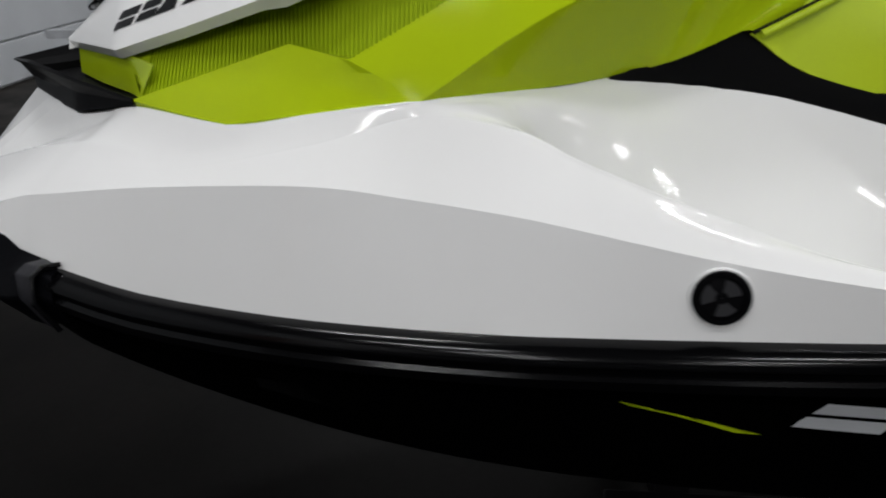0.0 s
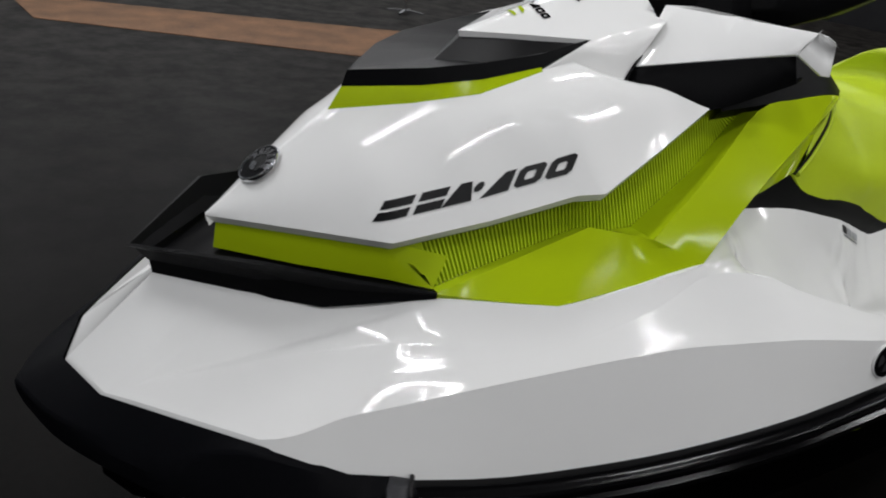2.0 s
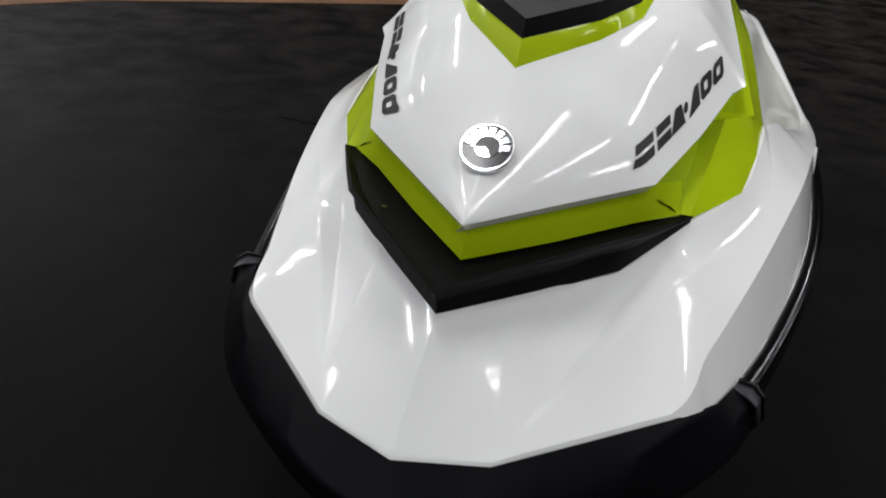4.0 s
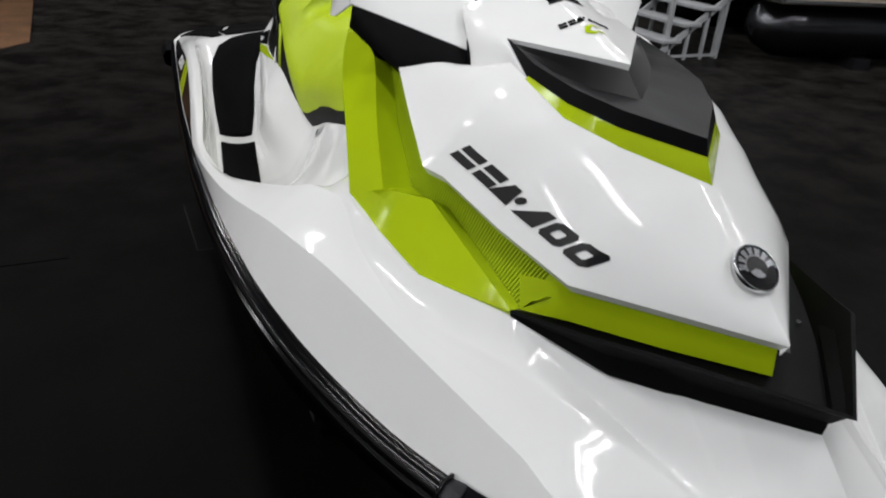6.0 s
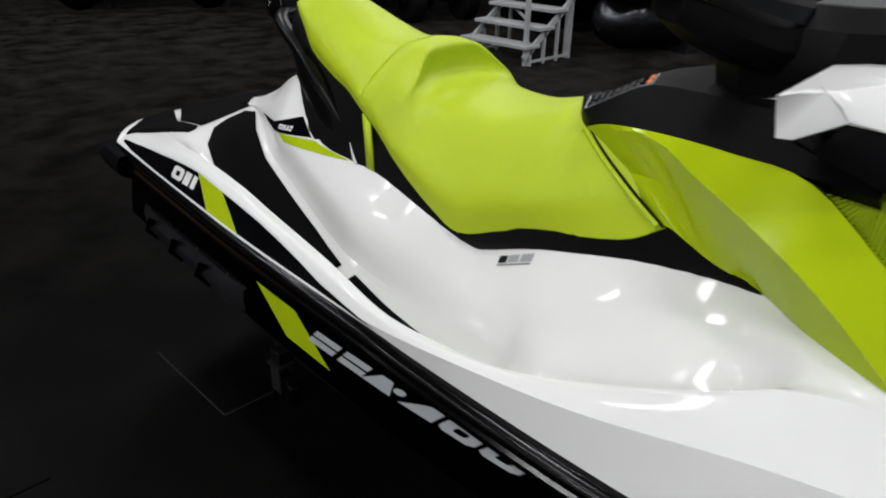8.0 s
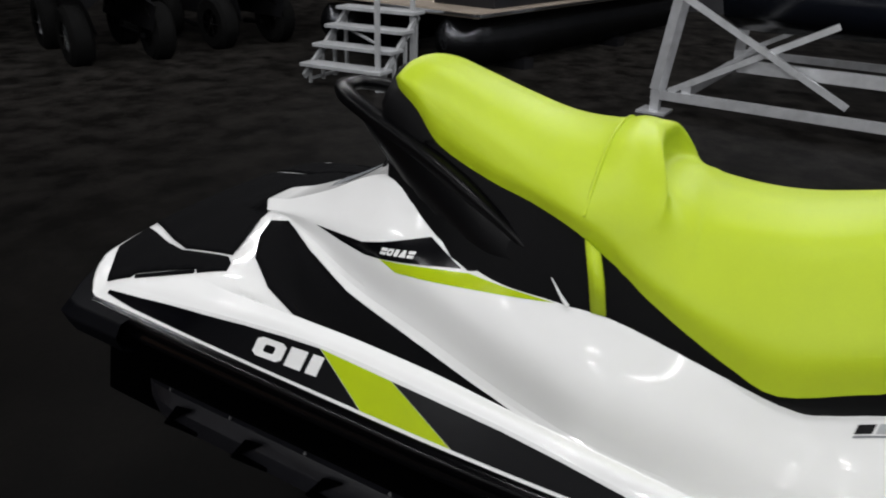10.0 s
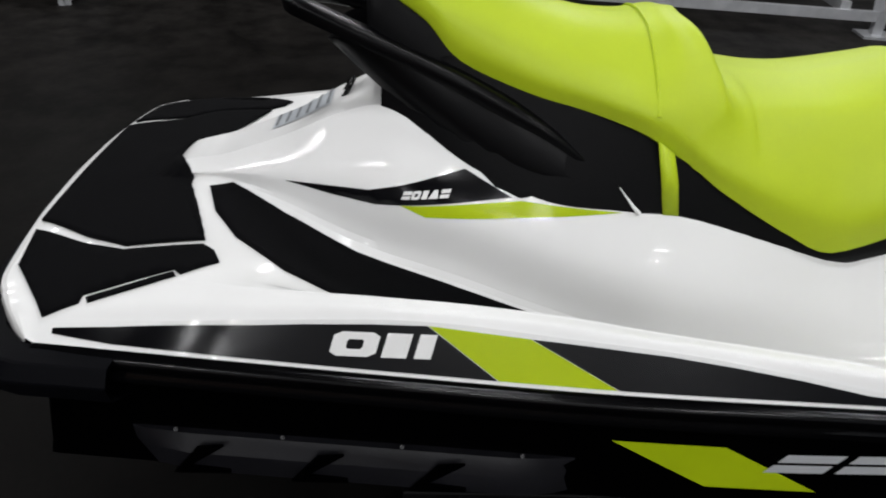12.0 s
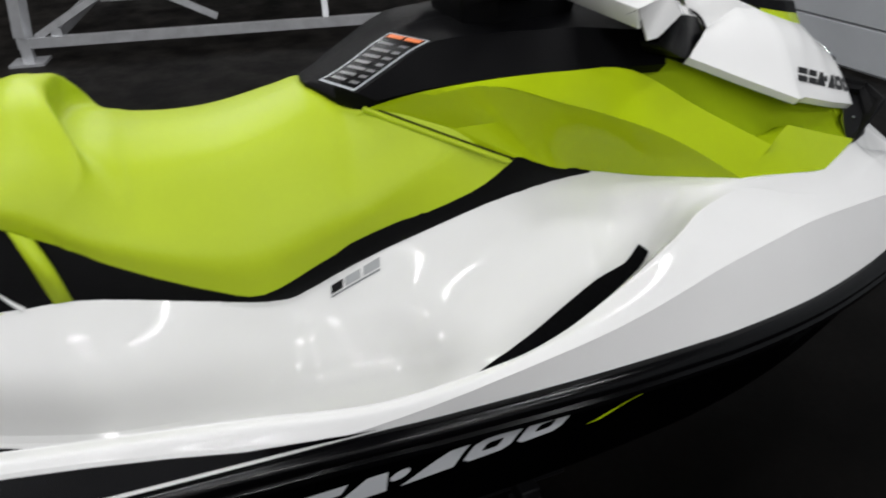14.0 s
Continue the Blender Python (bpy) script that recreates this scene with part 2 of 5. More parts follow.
RIM_TOP = [(0.6, 0.487, 0.873), (0.4, 0.543, 0.829), (0.1, 0.584, 0.786), (-0.1, 0.588, 0.773), (-0.4, 0.554, 0.800), (-0.81, 0.510, 0.829),
           (-1.05, 0.492, 0.835), (-1.2, 0.482, 0.826), (-1.4, 0.460, 0.806), (-1.58, 0.455, 0.786)]
RIM_IN = [(0.6, 0.440, 0.910), (0.5, 0.477, 0.874), (0.35, 0.524, 0.829), (0.2, 0.560, 0.793), (0.05, 0.572, 0.780), (-0.1, 0.573, 0.777), (-0.3, 0.545, 0.793),
          (-0.6, 0.508, 0.812), (-0.81, 0.488, 0.832), (-1.05, 0.468, 0.838), (-1.2, 0.450, 0.832), (-1.4, 0.410, 0.815), (-1.58, 0.420, 0.790)]
FLOOR_OUT = [(0.6, 0.410, 0.905), (0.54, 0.408, 0.825), (0.4, 0.455, 0.770), (0.25, 0.500, 0.712), (0.0, 0.535, 0.648), (-0.25, 0.520, 0.630), (-0.5, 0.488, 0.660),
             (-0.8, 0.455, 0.700), (-0.98, 0.430, 0.745), (-1.12, 0.405, 0.785), (-1.24, 0.365, 0.815), (-1.32, 0.330, 0.825), (-1.45, 0.340, 0.815), (-1.58, 0.380, 0.795)]
FLOOR_IN = [(0.6, 0.385, 0.915), (0.54, 0.372, 0.822), (0.4, 0.420, 0.768), (0.25, 0.446, 0.712), (0.15, 0.446, 0.688), (0.09, 0.412, 0.668), (0.04, 0.372, 0.648), (0.0, 0.355, 0.638), (-0.25, 0.350, 0.620), (-0.5, 0.348, 0.645),
            (-0.7, 0.308, 0.675), (-0.9, 0.265, 0.722), (-1.1, 0.215, 0.762), (-1.25, 0.160, 0.810), (-1.37, 0.110, 0.832), (-1.46, 0.092, 0.830), (-1.52, 0.080, 0.822), (-1.58, 0.140, 0.810)]
WALL_MID = [(0.6, 0.365, 0.925), (0.465, 0.312, 0.880), (0.4, 0.335, 0.852), (0.25, 0.332, 0.811), (0.1, 0.314, 0.773), (0.03, 0.298, 0.757), (-0.02, 0.284, 0.746), (-0.08, 0.272, 0.730), (-0.2, 0.276, 0.720), (-0.5, 0.310, 0.775),
            (-0.7, 0.285, 0.800), (-0.82, 0.260, 0.830), (-1.0, 0.220, 0.880), (-1.236, 0.130, 0.876), (-1.37, 0.090, 0.855), (-1.46, 0.075, 0.840), (-1.485, 0.070, 0.830), (-1.52, 0.060, 0.826), (-1.58, 0.060, 0.815)]
WALL_TOP = [(0.6, 0.335, 0.933), (0.465, 0.238, 0.931), (0.25, 0.246, 0.912), (0.1, 0.245, 0.877), (0.0, 0.243, 0.850), (-0.07, 0.238, 0.824), (-0.18, 0.238, 0.790),
            (-0.32, 0.250, 0.830), (-0.514, 0.252, 0.879), (-0.62, 0.250, 0.882), (-0.82, 0.232, 0.903), (-0.95, 0.170, 0.965), (-1.06, 0.110, 1.012),
            (-1.236, 0.070, 0.934), (-1.37, 0.060, 0.879), (-1.46, 0.045, 0.856), (-1.485, 0.040, 0.836), (-1.52, 0.032, 0.828), (-1.545, 0.020, 0.824), (-1.58, 0.001, 0.815)]
# bow stations: edge, crease, inner edge
BOW = [((0, 1.620, 0.730), (0, 1.615, 0.736), (0, 1.483, 0.859), 0.0), ((0.113, 1.584, 0.730), (0.112, 1.580, 0.736), (0.080, 1.405, 0.864), 0.0),
       ((0.150, 1.554, 0.732), (0.149, 1.550, 0.740), (0.130, 1.356, 0.868), 0.006), ((0.311, 1.424, 0.742), (0.309, 1.420, 0.750), (0.199, 1.288, 0.873), 0.008),
       ((0.375, 1.316, 0.702), (0.345, 1.310, 0.778), (0.245, 1.215, 0.888), 0.004),
       ((0.403, 1.253, 0.692), (0.365, 1.250, 0.790), (0.286, 1.147, 0.903), 0.008), ((0.456, 1.100, 0.682), (0.418, 1.080, 0.822), (0.367, 0.982, 0.893), 0.006),
       ((0.515, 0.900, 0.690), (0.479, 0.850, 0.850), (0.392, 0.850, 0.916), 0.006), ((0.550, 0.740, 0.700), (0.508, 0.720, 0.847), (0.402, 0.716, 0.935), 0.006)]
stations = []
EVEN = (1 / 6, 2 / 6, 3 / 6, 4 / 6, 5 / 6)
SHARES = {7: (0.30, 0.62, 0.74, 0.83, 0.92), 8: (0.40, 0.86, 0.91, 0.945, 0.975)}
for number, (edge, crease, inner, dip) in enumerate(BOW):
    edge, crease, inner = V3(edge), V3(crease), V3(inner)
    row = [edge, crease]
    for share in SHARES.get(number, EVEN):
        p = crease.lerp(inner, share)
        p.z -= dip * math.sin(math.pi * share ** 1.4)
        row.append(p)
    stations.append(row + [inner, Vector((0, inner.y, inner.z))])
for y in (0.6, 0.53, 0.465, 0.4, 0.32, 0.25, 0.17, 0.10, 0.06, 0.02, -0.03, -0.08, -0.13, -0.18, -0.32, -0.5, -0.62, -0.75, -0.9, -1.0, -1.06, -1.14, -1.236, -1.32, -1.38, -1.42, -1.46, -1.50, -1.54, -1.57):
    row = [Vector((c[0], y, c[1])) for c in (table(y, t) for t in (RAIL, CREASE, RIM_TOP, RIM_IN, FLOOR_OUT, FLOOR_IN, WALL_MID, WALL_TOP))]
    stations.append(row + [Vector((0, y, row[-1].z))])
STERN = [(0.500, -1.585, 0.757), (0.478, -1.607, 0.772), (0.450, -1.630, 0.780), (0.420, -1.650, 0.786), (0.365, -1.672, 0.792),
         (0.200, -1.692, 0.798), (0.100, -1.697, 0.800), (0.020, -1.699, 0.801), (0, -1.699, 0.801)]
stations.append([V3(p) for p in STERN])
stations.append([V3(p) + Vector((0, 0, -0.09)) for p in STERN])
cols = [[s[k] for s in stations] for k in range(9)]
fine = []
for k, c in enumerate(cols):
    soft = catmull(c, 24)
    front = straight(c[:4], 24)[:-1] if k < 3 else straight(c[:3], 24)[:-1] + soft[48:72]
    fine.append(front + soft[72::4])
n_rows = len(fine[0])
NOTCH = Vector((0.132, 1.540)), Vector((0.128, 1.345)), Vector((0.275, 1.270))


def moulded(p):
    """The wedge-shaped hollow moulded into each side of the bow."""
    tip, left, right = NOTCH
    a, b, q = left - tip, right - tip, Vector((p.x, p.y)) - tip
    det = a.x * b.y - a.y * b.x
    u, v = (q.x * b.y - q.y * b.x) / det, (a.x * q.y - a.y * q.x) / det
    if u <= 0 or v <= 0:
        return p
    across_, out = v / (u + v), u + v
    deep = 0.019 * min(out, max(0.0, 1.9 - 0.9 * out)) * min(across_ / 0.66, (1 - across_) / 0.34)
    return p - Vector((0, 0, deep))


rows = []
for j in range(n_rows):
    r = [f[j] for f in fine]
    across = catmull(r[1:3] + [r[2].lerp(r[3], 0.8), r[3], r[3].lerp(r[4], 0.12)] + r[4:8], 8)
    if r[1].y > 1.1:
        across = [moulded(p) for p in across]
    rows.append(straight([r[0], r[1]], 2)[:-1] + across + [r[8]])
bm = bmesh.new()
sheet(bm, rows)
both_sides(bm)
deck = part("deck", bm, WHITE, ski, "glossy white moulded top deck", angle=16)
DECK = tree_of(deck)

# bow edge, then rail, as one line along the bond
edge_line = [s[0] for s in stations[:-1]]

# hull
bm = bmesh.new()
hull_rows = []
for k, e in enumerate(straight(edge_line[:4], 4)[:-1] + catmull(edge_line[3:], 3)):
    y = e.y
    f = min(1.0, max(0.0, (1.66 - y) / 1.25))
    lift = (1 - f) ** 2
    chine_z = 0.47 + 0.10 * lift
    keel_z = 0.29 + 0.24 * lift ** 1.2
    w = e.x
    hull_rows.append([e + Vector((-0.004, 0, -0.003)), Vector((w + 0.004, y - 0.004, e.z - 0.045)), Vector((w * 0.94 - 0.015 * lift, y - 0.01, e.z - 0.075)), Vector((w * 0.94 - 0.015 * lift, y - 0.01, e.z - 0.13)),
                      Vector((w * 0.965 - 0.02 * lift, y - 0.02, chine_z + 0.06)), Vector((w * 0.965 - 0.02 * lift, y - 0.03, chine_z + 0.02)), Vector((w * 0.90 - 0.02 * lift, y - 0.03, chine_z)),
                      Vector((w * 0.62, y - 0.03, chine_z - 0.06)), Vector((w * 0.58, y - 0.03, chine_z - 0.075)), Vector((w * 0.25, y - 0.03, keel_z + 0.05)), Vector((0, y - 0.03, keel_z))])
sheet(bm, hull_rows)
last = hull_rows[-1]
sheet(bm, [last, [Vector((0, p.y, p.z)) for p in last]])
both_sides(bm)
hull = part("hull", bm, BLACK_HULL, ski, "gloss black lower hull", angle=30)
HULL = tree_of(hull)

# rubbing rail along each side
rail_line = catmull([V3(p) for p in edge_line[5:-1]], 3)


def rail_side(s):
    b = bmesh.new()
    prof = [(-0.004, 0.0), (0.012, 0.001), (0.024, -0.003), (0.031, -0.010), (0.032, -0.018), (0.026, -0.024), (0.026, -0.030), (0.032, -0.035), (0.031, -0.047), (0.016, -0.054), (-0.006, -0.054)]
    rows_ = []
    for i, p in enumerate(rail_line):
        d = (rail_line[min(i + 1, len(rail_line) - 1)] - rail_line[max(i - 1, 0)])
        nrm = Vector((-d.y, d.x, 0)).normalized()
        if nrm.x < 0:
            nrm = -nrm
        wide = 0.62 + 0.38 * min(1.0, max(0.0, (p.y + 0.35) / 0.7))
        rows_.append([Vector((s * (p.x + nrm.x * o * wide), p.y + nrm.y * o * wide, p.z + h)) for o, h in prof])
    sheet(b, rows_)
    part("rubbing_rail", b, RAIL_RUBBER, ski, "black rubber rubbing rail", angle=40)


rail_side(1)
rail_side(-1)

# bow bumper
bm = bmesh.new()
E0 = [(0, 1.622, 0.735), (0.113, 1.586, 0.735), (0.220, 1.500, 0.741), (0.311, 1.427, 0.747), (0.377, 1.318, 0.707), (0.402, 1.264, 0.703), (0.414, 1.240, 0.695)]
E1 = [(0, 1.690, 0.714), (0.108, 1.642, 0.707), (0.232, 1.535, 0.710), (0.318, 1.436, 0.740), (0.380, 1.320, 0.704), (0.405, 1.264, 0.702), (0.416, 1.240, 0.694)]
E2 = [(0, 1.690, 0.698), (0.112, 1.643, 0.692), (0.245, 1.545, 0.684), (0.334, 1.458, 0.676), (0.402, 1.335, 0.682), (0.428, 1.270, 0.700), (0.434, 1.240, 0.690)]
E3 = [(0, 1.684, 0.672), (0.113, 1.640, 0.664), (0.252, 1.543, 0.652), (0.345, 1.456, 0.644), (0.420, 1.340, 0.648), (0.441, 1.274, 0.664), (0.444, 1.240, 0.656)]
E4 = [(0, 1.630, 0.605), (0.105, 1.592, 0.600), (0.230, 1.500, 0.598), (0.315, 1.425, 0.598), (0.395, 1.315, 0.594), (0.425, 1.250, 0.610), (0.425, 1.235, 0.610)]
E5 = [(0, 1.560, 0.560), (0.100, 1.530, 0.560), (0.200, 1.450, 0.562), (0.280, 1.385, 0.570), (0.360, 1.290, 0.578), (0.400, 1.240, 0.600), (0.400, 1.230, 0.600)]
sheet(bm, [straight(E0, 4)] + [catmull(e, 4) for e in (E1, E2, E3, E4, E5)])
both_sides(bm)
part("bow_bumper", bm, BUMPER, ski, "matt dark rubber bow bumper", angle=25, bevel=0.004)

# stern corner bumpers
for s in (1, -1):
    bm = bmesh.new()
    a = [(0.520, -1.44, 0.752), (0.512, -1.55, 0.756), (0.500, -1.590, 0.757), (0.46, -1.632, 0.757), (0.36, -1.682, 0.757), (0.20, -1.704, 0.757)]
    outs = [(0.0, 0.0), (0.034, -0.004), (0.052, -0.03), (0.042, -0.065), (-0.02, -0.095)]
    sheet(bm, [[Vector((s * (p[0] + o * (0.9 if i < 3 else 0.3)), p[1] - o * (0.1 if i < 1 else 0.9), p[2] + h)) for i, p in enumerate(a)] for o, h in outs])
    part("stern_bumper", bm, BUMPER, ski, "dark rubber stern corner bumper", bevel=0.003)

# hood
HOOD_LOW = [(0, 1.402, 0.942), (0.112, 1.297, 0.953), (0.224, 1.193, 0.964), (0.275, 1.060, 1.004), (0.313, 0.935, 1.044), (0.333, 0.899, 1.050), (0.308, 0.770, 1.101), (0.281, 0.644, 1.153)]
HOOD_TOP = [(0, 1.402, 0.946), (0, 1.320, 1.010), (0, 1.200, 1.102), (0.100, 1.100, 1.136), (0.147, 1.020, 1.158), (0.160, 0.917, 1.193), (0.158, 0.850, 1.205), (0.184, 0.756, 1.175)]
bm = bmesh.new()
lo, hi = straight(HOOD_LOW, 5), straight(HOOD_TOP, 5)
hood_rows = []
for a, b in zip(lo, hi):
    row = []
    front = min(1.0, max(0.0, (a.y - 0.98) / 0.18))
    for k in range(13):
        s = k / 12
        p = a.lerp(b, s)
        w = (a - b).length
        swell = 0.085 * w * ((1 - front) * math.sin(math.pi * s ** 1.5) + front * 1.25 * math.sin(math.pi * s))
        row.append(p + Vector((0.55, 0.05, 0.8)) * swell)
    hood_rows.append([a + Vector((-0.010, -0.003, -0.014))] + row)
sheet(bm, hood_rows)
# shoulder between hatch and mirror, then the raised cap
low_ = straight([(0.160, 0.917, 1.193), (0.158, 0.850, 1.205), (0.184, 0.756, 1.175), (0.172, 0.708, 1.222)], 5)
high_ = straight([(0.160, 0.917, 1.193), (0.143, 0.806, 1.237), (0.150, 0.735, 1.252), (0.158, 0.656, 1.272)], 5)
sheet(bm, [[a.lerp(b, t) + (b - a).length * math.sin(math.pi * t) * Vector((0.10, 0.06, 0.12)) for a, b in zip(low_, high_)] for t in (0.0, 0.2, 0.4, 0.6, 0.8, 1.0)])
CAP_ROWS = [[(0, 0.970, 1.212), (0.070, 0.887, 1.222), (0.141, 0.806, 1.229)],
            [(0, 0.974, 1.224), (0.070, 0.890, 1.231), (0.143, 0.806, 1.237)], [(0, 0.860, 1.262), (0.070, 0.800, 1.257), (0.150, 0.735, 1.252)],
            [(0, 0.720, 1.305), (0.075, 0.700, 1.293), (0.158, 0.656, 1.272)], [(0, 0.630, 1.324), (0.039, 0.622, 1.322), (0.122, 0.635, 1.268)],
            [(0, 0.600, 1.260), (0.040, 0.600, 1.260), (0.120, 0.610, 1.235)]]
sheet(bm, [straight(c, 4) for c in CAP_ROWS])
both_sides(bm)
hood = part("hood", bm, WHITE, ski, "glossy white front hood", angle=40)
HOOD = tree_of(hood)

# lime band and black panel of the hood hatch
BAND_LOW = [(0, 1.204, 1.100), (0.102, 1.102, 1.136), (0.150, 1.020, 1.158), (0.164, 0.915, 1.192)]
BAND_UP = [(0, 1.182, 1.137), (0.095, 1.090, 1.160), (0.140, 1.010, 1.178), (0.158, 0.915, 1.199)]
bm = bmesh.new()
sheet(bm, [straight([V3(p) + Vector((0, 0, -0.012)) for p in BAND_LOW], 4), straight(BAND_LOW, 4), straight(BAND_UP, 4), straight([V3(p) + Vector((-0.02, -0.02, 0.001)) for p in BAND_UP], 4)])
both_sides(bm)
part("hatch_band", bm, LIME, ski, "lime edge band round the hatch", angle=30)
bm = bmesh.new()
P0 = [(0, 1.183, 1.136), (0.096, 1.091, 1.159), (0.141, 1.011, 1.177), (0.159, 0.915, 1.198), (0.145, 0.812, 1.236)]
P1 = [(0, 1.174, 1.162), (0.090, 1.082, 1.184), (0.131, 1.005, 1.200), (0.147, 0.910, 1.216), (0.141, 0.815, 1.236)]
P2 = [(0, 1.016, 1.176), (0.062, 0.958, 1.184), (0.105, 0.905, 1.200), (0.128, 0.850, 1.220), (0.139, 0.812, 1.233)]
P3 = [(0, 0.968, 1.216), (0.040, 0.922, 1.220), (0.080, 0.876, 1.223), (0.115, 0.836, 1.227), (0.139, 0.808, 1.230)]
sheet(bm, [straight(p, 4) for p in (P1, P2)])
both_sides(bm)
hatch = part("hatch_panel", bm, GREY_PLASTIC, ski, "satin dark grey hatch panel", angle=14)
bm = bmesh.new()
sheet(bm, [straight(p, 4) for p in (P0, P1)])
both_sides(bm)
part("hatch_rim", bm, BLACK_PLASTIC, hatch, "black edge of the hatch panel", angle=25)
bm = bmesh.new()
sheet(bm, [straight(p, 4) for p in (P2, P3)])
both_sides(bm)
part("hatch_step", bm, BLACK_PRINT, hatch, "smooth black step under the cap", angle=20)
# dark gauge glass set in the cap
gauge = laid("gauge_glass", [[(-0.046, 0.672), (0.036, 0.672), (0.030, 0.752), (-0.040, 0.752)]], [HOOD], "z", BLACK_GLOSS, hood, "small dark gauge window", 0.0015)
for edge_ in ([(-0.052, 0.666), (0.042, 0.666), (0.036, 0.672), (-0.046, 0.672)], [(-0.040, 0.752), (0.030, 0.752), (0.034, 0.758), (-0.044, 0.758)]):
    laid("gauge_frame", [edge_], [HOOD], "z", BLACK_PLASTIC, gauge, "dark gauge frame", 0.002)


def mirror_housing(s):
    """White mirror wing with its black underside."""
    def q(p):
        return (s * p[0], p[1], p[2])
    b = bmesh.new()
    under = [(0.182, 0.734, 1.202), (0.348, 0.556, 1.256)]
    top_in = [(0.112, 0.616, 1.292), (0.354, 0.526, 1.290)]
    back = [(0.095, 0.452, 1.284), (0.352, 0.462, 1.274)]
    rows_ = []
    for k in range(9):
        t = k / 8
        u, m, r = (V3(e[0]).lerp(V3(e[1]), t) for e in (under, top_in, back))
        rows_.append([V3(q(u + Vector((0, -0.012, -0.004)))), V3(q(u)), V3(q(u.lerp(m, 0.5) + Vector((0.002, 0.003, 0.003)))), V3(q(m)), V3(q(m.lerp(r, 0.5) + Vector((0, 0, 0.003)))), V3(q(r)), V3(q(r + Vector((0, 0.006, -0.035))))])
    sheet(b, rows_)
    tip = [(0.350, 0.556, 1.255), (0.354, 0.526, 1.290), (0.352, 0.462, 1.274), (0.368, 0.478, 1.222), (0.366, 0.500, 1.224)]
    vs = [b.verts.new(q(p)) for p in tip]
    b.faces.new(vs)
    h = part("mirror_housing", b, WHITE, ski, "white mirror wing", angle=20, solid=0.006, bevel=0.003)
    b = bmesh.new()
    tube(b, catmull([q(p) for p in ((0.122, 0.612, 1.268), (0.150, 0.668, 1.243), (0.180, 0.732, 1.206), (0.186, 0.758, 1.172))], 4), 0.0028, 6)
    part("groove", b, BLACK_PLASTIC, h, "dark joint between wing and hood", angle=60)
    b = bmesh.new()
    r0 = [(0.181, 0.733, 1.200), (0.232, 0.680, 1.217), (0.290, 0.617, 1.236), (0.345, 0.553, 1.252)]
    r1 = [(0.188, 0.754, 1.169), (0.235, 0.690, 1.156), (0.281, 0.640, 1.150), (0.340, 0.520, 1.205)]
    r2 = [(0.180, 0.700, 1.160), (0.220, 0.620, 1.150), (0.260, 0.560, 1.165), (0.330, 0.490, 1.210)]
    sheet(b, [catmull([q(p) for p in r], 3) for r in (r0, r1, r2)])
    part("underside", b, BLACK_PLASTIC, h, "black recessed underside", angle=30, solid=0.004)


mirror_housing(1)
mirror_housing(-1)

# lime side fairings: outer fin, recess under the hood, rear panel
GREEN_LOW = [(0.286, 1.147, 0.903), (0.325, 1.068, 0.897), (0.367, 0.982, 0.893), (0.390, 0.850, 0.916), (0.402, 0.716, 0.935), (0.368, 0.585, 1.019), (0.334, 0.455, 1.078)]
RIDGE = [(0.286, 1.147, 0.906), (0.300, 1.030, 0.945), (0.316, 0.901, 0.989), (0.340, 0.856, 0.983), (0.370, 0.811, 0.978), (0.330, 0.660, 1.060), (0.285, 0.515, 1.145)]
RECESS = [(0.268, 1.145, 0.905), (0.276, 1.030, 0.938), (0.284, 0.901, 0.972), (0.298, 0.850, 0.968), (0.308, 0.800, 0.971), (0.284, 0.660, 1.040), (0.250, 0.520, 1.130)]
UNDER = [(0.195, 1.190, 0.955), (0.232, 1.060, 0.990), (0.258, 0.935, 1.030), (0.266, 0.899, 1.038), (0.262, 0.830, 1.062), (0.248, 0.700, 1.116), (0.240, 0.600, 1.152)]


def at_y(line, y):
    """The point of a line at y, with y falling along it."""
    for p, q in zip(line, line[1:]):
        if q.y <= y:
            return p.lerp(q, max(0.0, (p.y - y) / max(p.y - q.y, 1e-6)))
    return line[-1].copy()


